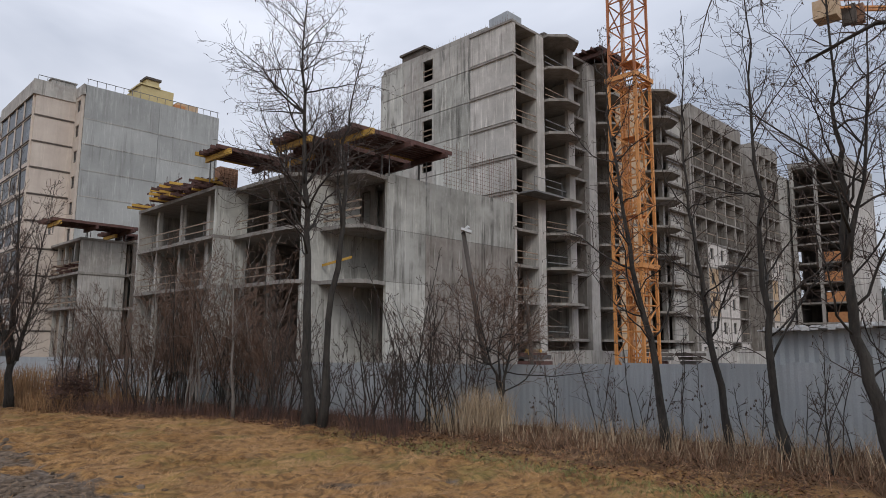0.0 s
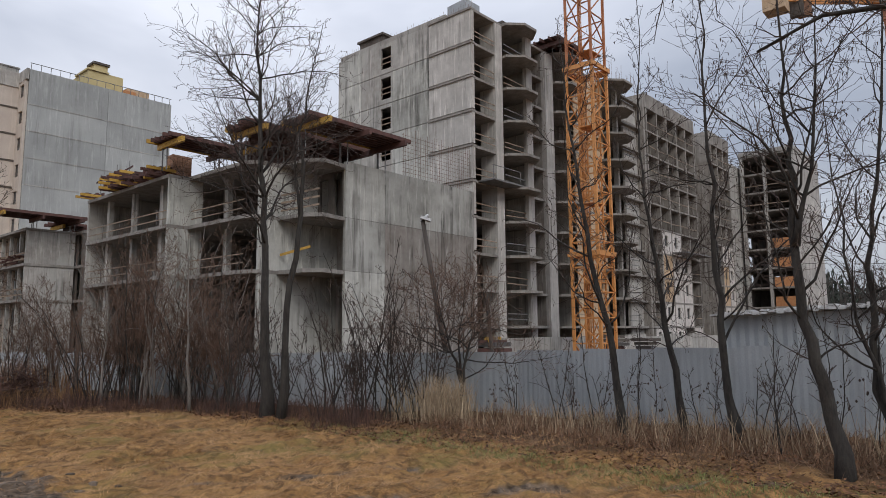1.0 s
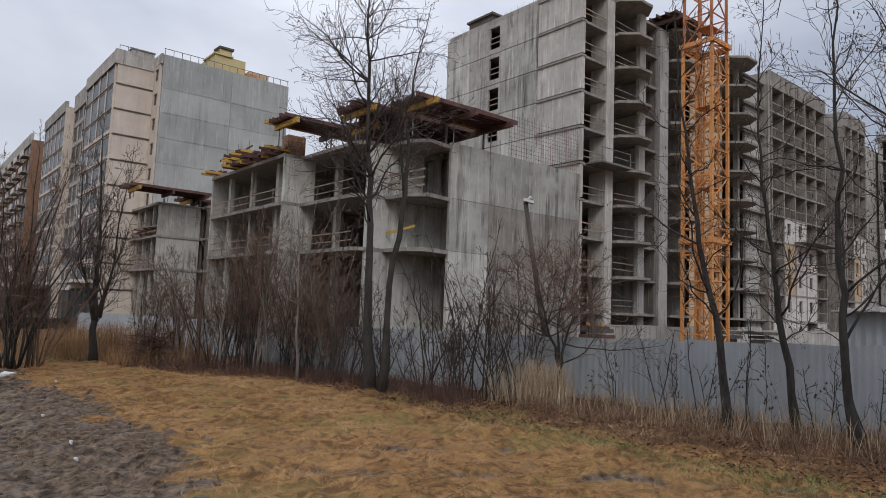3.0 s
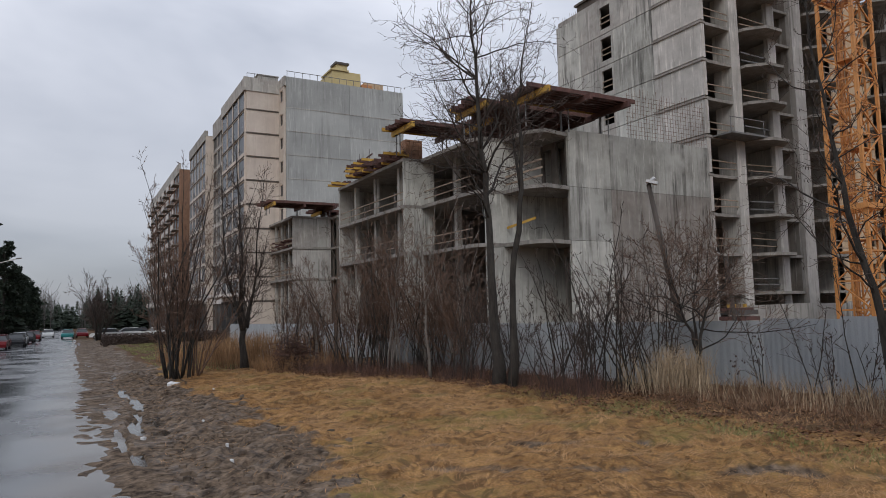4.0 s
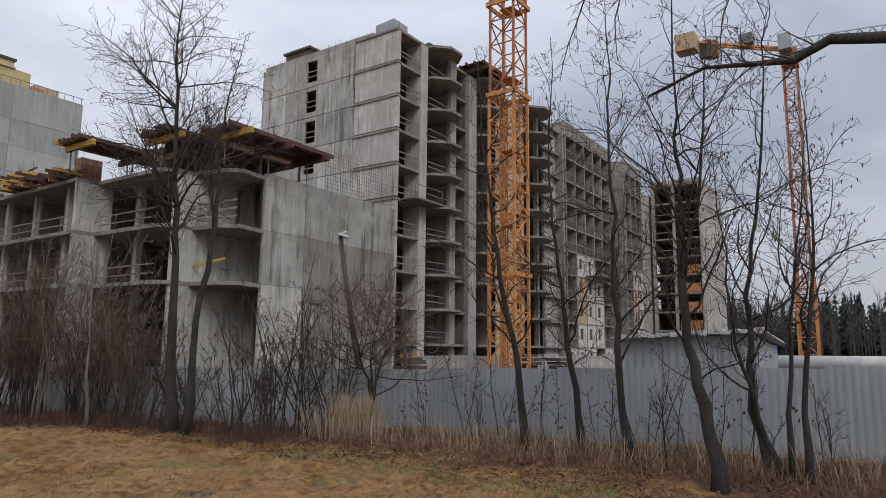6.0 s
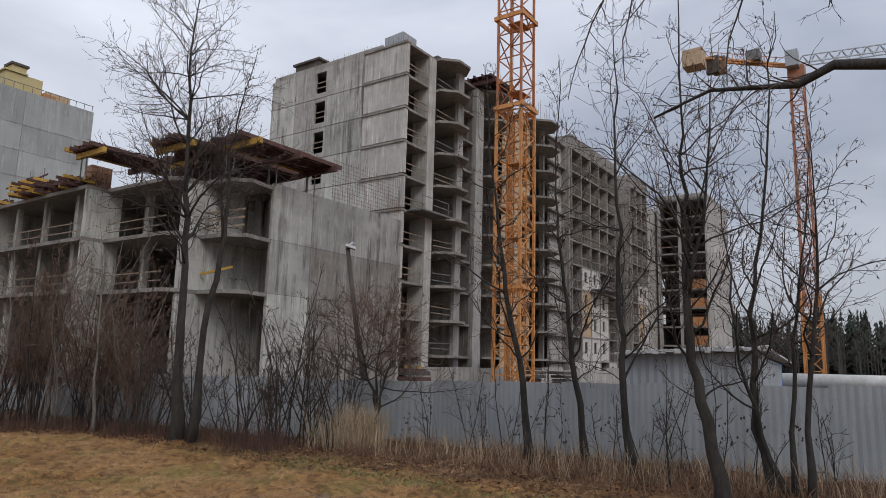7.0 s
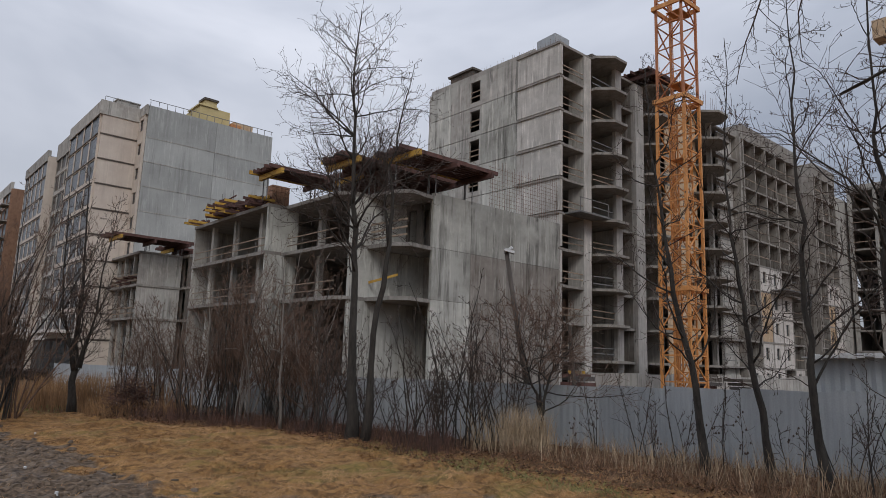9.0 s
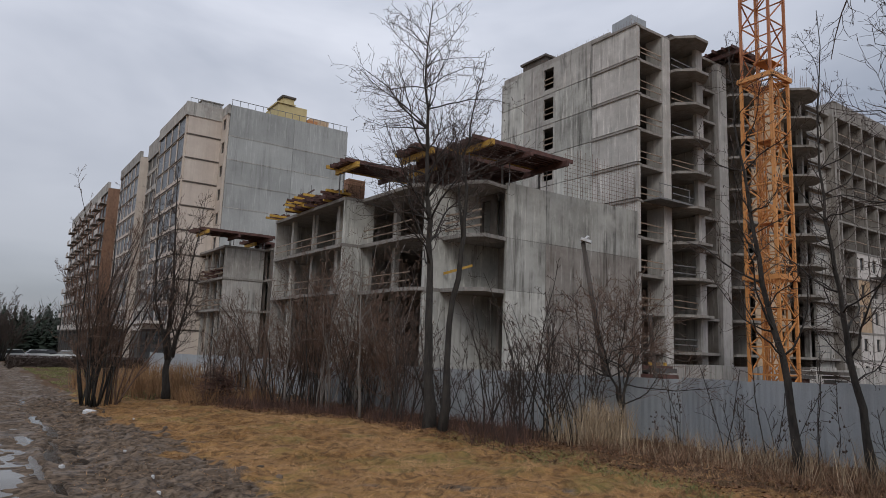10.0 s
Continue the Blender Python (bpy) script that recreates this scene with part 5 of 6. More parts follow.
def tree(label, trunks, limbs, limb_len, crown_from=0.35, depth=2, bark=None, twig=None, lift=0.05, name="tree", base=None, thin=0.0045, limb_spread=(0.6, 1.15), catkin=0.0):
    """trunks: lists of (x, y, z) points with the radius at the foot; limbs: how many on each."""
    p0 = base or trunks[0][0][0]
    t = thing(name, (p0[0], p0[1], ground_z(p0[0], p0[1])), label, name)
    bark, twig = bark or M_bark, twig or M_twig
    crown = Geo()
    for pts, r0 in trunks:
        pts = [Vector(p) for p in pts]
        if pts[0].z < 0.5:
            pts[0].z = ground_z(pts[0].x, pts[0].y) - 0.15
        fine, m = [], len(pts) - 1
        for i in range(m):
            for k in range(3):
                fine.append(pts[i].lerp(pts[i + 1], k / 3) + Vector((rnd.gauss(0, 0.035), rnd.gauss(0, 0.035), 0)))
        fine.append(pts[-1])
        n = len(fine)
        rad = [r0 * (0.55 * (1 - i / (n - 1)) ** 1.2 + 0.05) * (1.55, 1.22, 1.08)[min(i, 2)] * rnd.uniform(0.94, 1.06) / (1.0 if i < 2 else 1.08) for i in range(n)]
        part("trunk", Geo().tube(fine, rad, 9), bark, t, smooth=True)
        for c in range(limbs):
            s = crown_from + (0.97 - crown_from) * (c + rnd.random() * 0.8) / limbs
            i = min(int(s * (n - 1)), n - 2)
            p = fine[i]
            ln = limb_len * rnd.uniform(0.6, 1.1) * (1.15 - 0.65 * (s - crown_from) / (1 - crown_from))
            r = min(rad[i] * 0.6, ln * 0.011)
            q, qr = sway(p, side_way(fine[i + 1] - fine[i], rnd.uniform(*limb_spread)), ln, r, 0.006, 8, 0.19, lift)
            part("limb", Geo().tube(q, qr, 5), bark, t, smooth=True)
            twigs_on(crown, q, qr, max(6, int(ln * 4.6)), ln * 0.5, lift * 0.6, depth - 1, thin=thin, catkin=catkin)
        twigs_on(crown, fine, rad, int(limbs * 1.2), limb_len * 0.45, lift, 1, thin=thin, frm=crown_from, catkin=catkin)
    tagged(part("crown", crown, twig, t), kind="stuff")
    return t


tree("tall bare grey tree with twin trunks and a wide twiggy crown",
     [([(11.89, 17.67, 0), (11.78, 17.74, 2.5), (11.71, 17.79, 5.1), (11.58, 17.88, 7.3), (11.51, 17.92, 9.7), (11.43, 17.98, 11.8), (11.52, 17.92, 14.2)], 0.27)], 38, 3.7, 0.36, 2, thin=0.0055, lift=0.06, limb_spread=(0.65, 1.2), catkin=0.12)
tree("slim bare grey tree with a crooked top", [([(12.14, 17.38, 0), (12.28, 17.28, 3.2), (12.51, 17.11, 5.5), (12.57, 17.07, 7.3), (12.49, 17.13, 8.8), (12.66, 17.0, 10.2), (13.01, 16.74, 12.4)], 0.2),
                                               ([(12.55, 17.09, 6.0), (12.4, 17.3, 8.0), (12.3, 17.5, 9.6)], 0.07)], 15, 1.8, 0.45, 2, thin=0.006, lift=0.09, limb_spread=(0.45, 0.95))
tree("thin bare leaning tree by the fence", [([(15.53, 8.06, 0), (15.45, 8.21, 2.0), (15.28, 8.54, 3.7), (15.15, 8.76, 5.5), (15.05, 8.92, 7.1), (14.96, 9.08, 8.9), (14.9, 9.1, 10.4)], 0.17)], 19, 2.6, 0.2, 2, catkin=0.25)
tree("thin bare leaning tree by the fence", [([(15.88, 6.6, 0), (15.8, 6.8, 1.5), (15.71, 7.0, 3.1), (15.65, 7.15, 4.5), (15.58, 7.29, 6.3), (15.57, 7.31, 8.1), (15.5, 7.2, 10.8)], 0.16)], 19, 2.6, 0.2, 2, catkin=0.25)
tree("thin bare upright tree by the fence", [([(15.21, 5.28, 0), (15.17, 5.4, 1.6), (15.15, 5.45, 3.1), (15.14, 5.49, 5.0), (15.12, 5.53, 7.0), (15.13, 5.5, 9.2), (15.1, 5.5, 11.6)], 0.17)], 18, 2.6, 0.22, 2, catkin=0.25)
tree("thick-stemmed bare alder with catkins and many rising branches",
     [([(13.08, 2.85, 0), (13.04, 3.09, 1.5), (12.99, 3.29, 2.6), (12.99, 3.3, 4.0), (12.98, 3.34, 5.1), (12.98, 3.33, 6.2), (12.98, 3.35, 7.5), (12.98, 3.32, 10.6)], 0.21),
      ([(12.99, 3.3, 3.9), (13.0, 3.0, 5.2), (12.9, 2.8, 7.0), (12.9, 2.7, 9.2)], 0.08)], 12, 2.9, 0.18, 2, lift=0.06, catkin=0.25)
tree("bare alder with several thin stems", [([(14.83, 2.26, 0), (14.78, 2.54, 1.3), (14.78, 2.57, 2.6), (14.79, 2.49, 4.1), (14.83, 2.22, 5.8), (14.87, 1.95, 8.4), (14.9, 1.8, 10.2)], 0.15),
                                           ([(14.87, 1.99, 0), (14.7, 2.4, 1.2), (14.5, 2.75, 2.6), (14.5, 2.9, 4.5), (14.4, 3.0, 7.0)], 0.11)], 12, 2.3, 0.33, 2, lift=0.09, catkin=0.2)
tree("bare alder with a thin straight stem", [([(14.87, 1.9, 0), (14.88, 1.87, 2.0), (14.9, 1.72, 3.5), (14.92, 1.5, 5.2), (14.95, 1.22, 7.6)], 0.1)], 11, 2.1, 0.33, 2, lift=0.09, catkin=0.2)
tree("bare alder with a thin bent stem", [([(14.4, 1.6, 0), (14.42, 1.52, 2.1), (14.44, 1.27, 4.0), (14.45, 1.23, 5.6), (14.44, 1.32, 8.2)], 0.11)], 12, 2.3, 0.33, 2, lift=0.09, catkin=0.2)
# a near tree past the edge of the view: one thick limb and hanging shoots reach in
near = tree("large bare tree with a thick limb reaching over the verge", [([(10.2, -3.6, 0), (10.1, -3.4, 2.5), (10.1, -3.2, 5.0), (10.1, -3.0, 8.0), (10.1, -2.8, 11.5)], 0.3)], 9, 3.8, 0.5, 2)
lp_pts = [Vector(p) for p in ((10.1, -3.1, 5.6), (10.05, -1.2, 6.35), (9.99, 0.44, 6.69), (9.96, 0.89, 6.49), (9.91, 1.35, 6.53), (9.79, 2.04, 6.59), (9.59, 2.83, 6.25))]
lp_rad = [0.12, 0.095, 0.075, 0.06, 0.04, 0.028, 0.014]
part("limb", Geo().tube(lp_pts, lp_rad, 8), M_bark, near, smooth=True)
g = Geo()
twigs_on(g, lp_pts, lp_rad, 18, 1.3, -0.02, 1, frm=0.35)
tagged(part("limb_crown", g, M_twig, near), kind="stuff")
for y in (0.4, 1.6, 2.6, 3.5, 4.1):
    g = Geo()
    q, qr = sway((10.3, y - 0.8, 9.8 + rnd.uniform(-0.3, 0.6)), (0.05, 0.35, -0.4), 2.9, 0.03, 0.008, 8, 0.12, -0.09)
    g.tube(q, qr, 4)
    twigs_on(g, q, qr, 16, 0.8, -0.05, 1)
    part("hanging_shoot", g, M_twig, near)

# trees and tall shrubs toward the far end of the verge
tree("bare many-branched tree with rising limbs", [([(7.41, 32.57, 0), (7.3, 32.59, 1.8), (7.24, 32.61, 4.3), (7.19, 32.62, 7.0), (7.01, 32.66, 10.6)], 0.27), ([(7.45, 32.5, 1.6), (7.9, 32.4, 4.0), (8.3, 32.2, 9.4)], 0.15), ([(7.3, 32.5, 1.5), (6.6, 32.5, 4.0), (6.2, 32.3, 9.6)], 0.15)],
     17, 2.9, 0.18, 2, thin=0.0085, lift=0.14, limb_spread=(0.35, 0.8))


def shrub(label, x, y, stems, height, lean, r, bark, twig, depth=1, per=7, length=1.1, name="shrub", thin=0.0065):
    t = thing(name, (x, y, ground_z(x, y)), label, name, "shrubs along the fence")
    crown = Geo()
    for i in range(stems):
        a = rnd.uniform(0, 2 * math.pi)
        o = Vector((x + rnd.gauss(0, 0.22), y + rnd.gauss(0, 0.22), ground_z(x, y) - 0.05))
        h = height * rnd.uniform(0.55, 1.1)
        k = rnd.uniform(0.05, lean)
        q, qr = sway(o, (math.cos(a) * k, math.sin(a) * k, 1), h, r * rnd.uniform(0.7, 1.2), 0.007, 8, 0.075, 0.015)
        part("stem", Geo().tube(q, qr, 5), bark, t, smooth=True)
        twigs_on(crown, q, qr, per, length, 0.08, depth, (0.35, 0.85), frm=0.2, thin=thin)
    tagged(part("crown", crown, twig, t), kind="stuff")


shrub("clump of tall bare brown willow stems", 4.1, 30.2, 24, 8.6, 0.26, 0.042, M_bark, M_twig_brown, 2, 16, 1.5, thin=0.006)
shrub("clump of bare brown willow stems", 4.9, 30.8, 8, 6.0, 0.5, 0.045, M_twig_brown, M_twig_brown, 1, 12, 1.3)
for x, y, n, h in ((12.4, 27.3, 9, 6.8), (13.0, 25.5, 8, 6.4), (12.9, 23.8, 7, 5.6), (11.6, 29.6, 8, 5.8), (10.6, 31.8, 7, 4.6), (9.6, 33.0, 6, 4.0), (13.2, 22.0, 6, 5.2), (12.8, 29.0, 7, 6.6), (13.8, 27.0, 6, 7.4), (14.2, 24.6, 5, 7.0), (12.2, 25.8, 7, 5.6), (11.9, 28.4, 7, 5.2), (12.7, 21.4, 6, 4.6), (12.3, 30.8, 7, 6.2), (11.2, 33.5, 6, 5.4), (13.9, 30.0, 6, 7.4)):
    shrub("bare grey-brown shrub of many thin stems", x, y, int(n * 1.6), h, 0.4, 0.03, M_bark_pale if rnd.random() < 0.4 else M_bark, M_twig_brown, 2, 9, 1.5)
for x, y, n, h in ((12.6, 20.4, 6, 4.2), (13.2, 18.9, 6, 3.6), (13.4, 16.6, 5, 3.9), (13.6, 15.4, 6, 3.4), (14.4, 14.9, 9, 4.6), (14.9, 14.2, 8, 4.3), (13.9, 15.9, 5, 4.6)):
    shrub("bare dark shrub of thin stems before the fence", x, y, int(n * 1.5), h, 0.55, 0.024, M_bark, M_twig, 2, 7, 1.0)
shrub("bare thin sapling before the fence", 12.9, 16.0, 2, 4.3, 0.15, 0.03, M_bark, M_twig, 1, 9, 0.9, "sapling")
shrub("bare thin sapling before the fence", 13.4, 15.2, 2, 5.0, 0.12, 0.03, M_bark, M_twig, 1, 9, 0.8, "sapling")
for x, y in ((16.2, 11.6), (16.4, 10.4), (16.0, 9.3), (16.4, 7.9), (16.2, 6.0), (16.2, 4.4), (15.6, 3.4), (15.2, 2.8), (16.0, 1.4), (14.6, 4.4), (15.9, 8.7), (16.3, 5.2)):
    shrub("bare thin sapling before the fence", x, y, 3, rnd.uniform(1.8, 3.6), 0.3, 0.014, M_bark, M_twig, 1, 7, 0.55, "sapling")
tree("small crooked dark bare tree before the fence", [([(15.96, 13.65, 0), (16.02, 13.58, 1.0), (16.13, 13.45, 1.9), (16.41, 13.11, 2.6), (16.9, 12.5, 3.3)], 0.12), ([(16.02, 13.58, 0.9), (15.85, 13.78, 1.8), (15.62, 14.04, 2.9), (15.44, 14.23, 4.2)], 0.09), ([(16.0, 13.6, 1.0), (16.3, 13.8, 2.6), (16.4, 13.7, 4.4)], 0.07)],
     14, 2.9, 0.3, 2, thin=0.006, twig=M_twig_brown, limb_spread=(0.7, 1.4))


for pts, r in (([(12.3, 26.6, 0), (12.35, 26.5, 2.4), (12.6, 26.4, 4.6), (12.9, 26.2, 7.2)], 0.11), ([(13.4, 25.6, 0), (13.5, 25.5, 2.6), (13.7, 25.3, 5.0), (13.9, 25.2, 7.6)], 0.1),
               ([(11.0, 27.4, 0), (11.0, 27.3, 2.2), (10.9, 27.2, 4.2), (10.8, 27.2, 6.2)], 0.08), ([(12.0, 22.6, 0), (11.9, 22.6, 2.5), (11.8, 22.7, 5.0), (11.6, 22.8, 7.0)], 0.09)):
    tree("slender pale-barked bare birch sapling", [(pts, r)], 9, 1.8, 0.3, 1, bark=M_bark_pale, twig=M_twig_brown, thin=0.006, name="birch")


# ---- grasses ----
def blades(g, n, box, h, lean, w, keep=None, seed=0, combed=False):
    """n thin leaf strips in a region; each bends once. keep: density by place."""
    r = random.Random(seed)
    x0, y0, x1, y1 = box
    while n > 0:
        x, y = r.uniform(x0, x1), r.uniform(y0, y1)
        n -= 1
        if keep and r.random() > keep(x, y):
            continue
        hh = h * r.uniform(0.4, 1.25)
        a, l = r.uniform(0, 2 * math.pi), lean * r.uniform(0.3, 1.6)
        if combed:
            a = 7.0 * noise.noise((x * 0.35, y * 0.35, 71)) + 2.5 * noise.noise((x * 1.4, y * 1.4, 73)) + r.gauss(0, 0.55)
        dx, dy = math.cos(a) * l * hh, math.sin(a) * l * hh
        z = surface_z(x, y) - 0.01
        b = r.uniform(0, math.pi)
        wx, wy = math.cos(b) * w / 2, math.sin(b) * w / 2
        i = len(g.v)
        g.v += [(x - wx, y - wy, z), (x + wx, y + wy, z), (x + dx * 0.45 + wx * 0.8, y + dy * 0.45 + wy * 0.8, z + hh * 0.62), (x + dx * 0.45 - wx * 0.8, y + dy * 0.45 - wy * 0.8, z + hh * 0.62), (x + dx, y + dy, z + hh * (1.0 if l < 0.9 else 0.72))]
        g.f += [(i, i + 1, i + 2, i + 3), (i + 3, i + 2, i + 4)]


def lawn_density(x, y):
    return max(0.09 if x > 1.6 else 0.01, 1.0 - soil_amount(x, y)) * (0.45 + 0.8 * max(0, 0.5 + noise.noise((x * 0.9, y * 0.9, 6))))


g = Geo()
blades(g, 190000, (0.9, 4, 15.5, 33), 0.062, 3.0, 0.009, lawn_density, 1, True)
tufts = lambda x, y: lawn_density(x, y) * max(0.0, min(1.0, 2.6 * noise.noise((x * 1.7, y * 2.4, 12)) - 0.2))
blades(g, 80000, (2.4, 4, 15.5, 33), 0.11, 1.7, 0.010, tufts, 21, True)
solo("dead_grass", g, M_straw, "short flattened dead straw-coloured grass", "grass", kind="stuff")
g = Geo()
green_patch = lambda x, y: max(0.0, min(1.0, 1.0 * noise.noise((x * 0.5 + 5, y * 0.5, 8)) + 0.75 - abs(x - 11.2 - 0.1 * (y - 8)) / 1.3)) * (1.0 if y < 13 else 0.25)
blades(g, 70000, (7.5, 1, 15.2, 17), 0.11, 1.1, 0.011, green_patch, 2)
solo("green_grass", g, M_green, "thin dull green grass among the straw", "grass", kind="stuff")
g = Geo()
blades(g, 3200, (13.9, 12.9, 16.2, 15.2), 1.25, 0.28, 0.016, lambda x, y: 1.0 if (x - 15.0) ** 2 / 1.1 + (y - 13.3) ** 2 / 1.0 < 0.55 else 0.12, 3)
blades(g, 2400, (14.2, 0.5, 17.0, 13.0), 0.75, 0.4, 0.013, lambda x, y: 0.25 + 0.75 * max(0, noise.noise((x * 0.8, y * 0.8, 4)) + 0.3), 4)
solo("dry_stalks", g, M_pale_reed, "tall pale dry grass stalks before the fence", "dry grass", kind="stuff")
g = Geo()
blades(g, 3400, (7.8, 33.0, 13.2, 46), 1.45, 0.2, 0.026, lambda x, y: 0.4 + 1.2 * max(0, 0.4 + noise.noise((x * 0.6, y * 0.6, 3))), 5)
blades(g, 1500, (4.6, 33.2, 8.0, 44), 1.2, 0.24, 0.026, lambda x, y: 0.3 + 1.2 * max(0, 0.4 + noise.noise((x * 0.6, y * 0.6, 3))), 6)
blades(g, 1500, (7.6, 29.5, 11.6, 33), 0.7, 0.5, 0.02, None, 7)
solo("reed_bed", g, M_reed, "dense orange-tan dry reed bed", "reeds", kind="stuff")
g = Geo()
strip = lambda x, y: max(0, 1 - abs(x - (12.8 if y < 22 else 12.8 - (y - 22) * 0.42) + 0.7 * noise.noise((0, y * 0.6, 3))) / 1.7)
blades(g, 30000, (8.4, 13.5, 15.6, 31), 0.55, 0.7, 0.012, lambda x, y: strip(x, y) * max(0.05, 0.55 + 1.2 * noise.noise((x * 0.9, y * 0.9, 21))), 8)
blades(g, 9000, (9.4, 13.5, 15.6, 31), 1.25, 0.22, 0.014, lambda x, y: strip(x, y) * max(0.0, 1.4 * noise.noise((x * 0.7, y * 0.7, 31))), 18)
solo("undergrowth", g, M_red_stem, "dense dark reddish undergrowth of thin dead stems", "undergrowth", kind="stuff")
g = Geo()
blades(g, 12000, (13.6, 0.0, 17.3, 13.2), 0.42, 1.0, 0.013, lambda x, y: 0.15 + 0.85 * max(0, 0.3 + 1.3 * noise.noise((x * 0.8, y * 0.8, 5))), 9)
blades(g, 16000, (12.2, -1.0, 17.4, 30.0), 0.34, 1.5, 0.012, lambda x, y: max(0.0, min(1.0, (x - 12.4 + 0.03 * y) / 1.0)) * max(0.0, 0.35 + 1.3 * noise.noise((x * 1.1, y * 1.1, 25))), 29)
solo("brown_weeds", g, M_weed, "low tangled brown dead weeds before the fence", "weeds", kind="stuff")
# fallen leaves and broken stems under the trees
M_leaf = material("rust_brown_leaf", (0.045, 0.022, 0.013), (0.20, 0.095, 0.045), 2.0, 0.85, 0.0, island=0.55, specular=0.3)
g, rl = Geo(), random.Random(31)
for i in range(36000):
    y = rl.uniform(-1.0, 31.0)
    x = (13.0 if y < 22 else 13.0 - (y - 22) * 0.42) + rl.uniform(-1.7, 4.2 if y < 13 else 1.6)
    if rl.random() > 0.35 + 1.2 * noise.noise((x * 0.8, y * 0.8, 33)) + 0.25:
        continue
    z, a, w, q = surface_z(x, y) + rl.uniform(0.005, 0.06), rl.uniform(0, 6.28), rl.uniform(0.025, 0.055), rl.uniform(-0.5, 0.5)
    c, d, n = math.cos(a) * w, math.sin(a) * w, len(g.v)
    g.v += [(x - c, y - d, z), (x + d * 0.6, y - c * 0.6, z + w * q), (x + c, y + d, z + w * rl.uniform(-0.2, 0.9)), (x - d * 0.6, y + c * 0.6, z - w * q)]
    g.f.append((n, n + 1, n + 2, n + 3))
solo("leaf_litter", g, M_leaf, "wet rust-brown fallen leaves under the trees", "leaf litter", kind="stuff")
g = Geo()
blades(g, 12000, (4.2, 33, 8.5, 78), 0.13, 1.2, 0.03, lambda x, y: max(0.0, 0.5 + 1.2 * noise.noise((x * 0.5, y * 0.3, 44))), 46)
solo("verge_grass", g, M_green, "dull green and tan grass along the far verge", "grass", kind="stuff")
# stiff weed stalks with seed heads
for i in range(14):
    x, y = rnd.uniform(15.0, 16.8), rnd.uniform(1.5, 12.8)
    wd = thing("weed", (x, y, ground_z(x, y)), "dead weed stalk with dark seed heads", "weed", "weeds by the fence")
    q, qr = sway((x, y, ground_z(x, y) - 0.03), (0, 0, 1), rnd.uniform(0.9, 1.7), 0.008, 0.003, 6, 0.06, 0.02)
    g = Geo()
    g.tube(q, qr, 4)
    twigs_on(g, q, qr, 5, 0.3, 0.08, 0, thin=0.003, frm=0.5)
    part("stalk", g, M_twig_brown, wd)
    for k in range(6):
        h = Geo()
        c = q[-1] + Vector((rnd.gauss(0, 0.12), rnd.gauss(0, 0.12), rnd.uniform(-0.45, 0.02)))
        h.tube([c - Vector((0, 0, 0.03)), c, c + Vector((0, 0, 0.03))], [0.008, 0.026, 0.008], 5)
        part("seed_head", h, M_twig, wd)

# a heap of cut brush
bh = Geo()
for i in range(420):
    a, e, r = rnd.uniform(0, 6.28), rnd.uniform(0.0, 1.5), rnd.uniform(0.4, 1.05)
    c = Vector((9.2 + 1.25 * r * math.cos(a) * math.cos(e), 30.6 + 1.0 * r * math.sin(a) * math.cos(e), ground_z(0, 30.6) + 1.45 * r * math.sin(e)))
    d = Vector((rnd.gauss(0, 1), rnd.gauss(0, 1), rnd.gauss(0, 0.35))).normalized() * rnd.uniform(0.25, 0.6)
    bh.tube([c - d, c, c + d + Vector((0, 0, rnd.gauss(0, 0.08)))], [0.012, 0.011, 0.006], 3, cap=False)
solo("brush_heap", bh, M_red_stem, "rounded heap of reddish-brown cut brush", "brush", kind="stuff")
# clods of churned soil beside the road
M_clod = material("wet_clod", (0.045, 0.032, 0.023), (0.17, 0.125, 0.088), 5.0, 0.8, 0.4, 25, island=0.35, specular=0.3)
g, rc = Geo(), random.Random(8)
for i in range(3000):
    x, y = 1.3 + 4.0 * rc.random() ** 0.8, 4 + 30 * rc.random() ** 1.4
    if rc.random() > soil_amount(x, y) * (0.3 + 0.9 * (0.5 + noise.noise((x * 1.1, y * 0.7, 15)))):
        continue
    s = 0.015 + 0.085 * rc.random() ** 2.6
    z = surface_z(x, y)
    sx, sy, sz = s * rc.uniform(0.7, 1.7), s * rc.uniform(0.7, 1.4), s * rc.uniform(0.4, 0.85)
    n = len(g.v)
    ring = [(math.cos(k * 1.2566 + s * 90), math.sin(k * 1.2566 + s * 90)) for k in range(5)]
    g.v += [(x + c * sx * rc.uniform(0.8, 1.2), y + d * sy * rc.uniform(0.8, 1.2), z - 0.02) for c, d in ring] + [(x + c * sx * 0.75 * rc.uniform(0.7, 1.2), y + d * sy * 0.75 * rc.uniform(0.7, 1.2), z + sz * rc.uniform(0.5, 0.9)) for c, d in ring] + [(x, y, z + sz)]
    g.f += [(n + k, n + (k + 1) % 5, n + 5 + (k + 1) % 5, n + 5 + k) for k in range(5)] + [(n + 5 + k, n + 5 + (k + 1) % 5, n + 10) for k in range(5)]
solo("mud_clods", g, M_clod, "wet dark clods of churned soil beside the road", "soil", kind="stuff")

# ---- woods ----
M_needle = material("dark_spruce_needles", (0.010, 0.018, 0.011), (0.026, 0.040, 0.022), 1.5, 0.9, 0.0)
M_far_wood = material("bare_far_wood", (0.05, 0.045, 0.042), (0.10, 0.09, 0.083), 0.7, 0.95, 0.0)


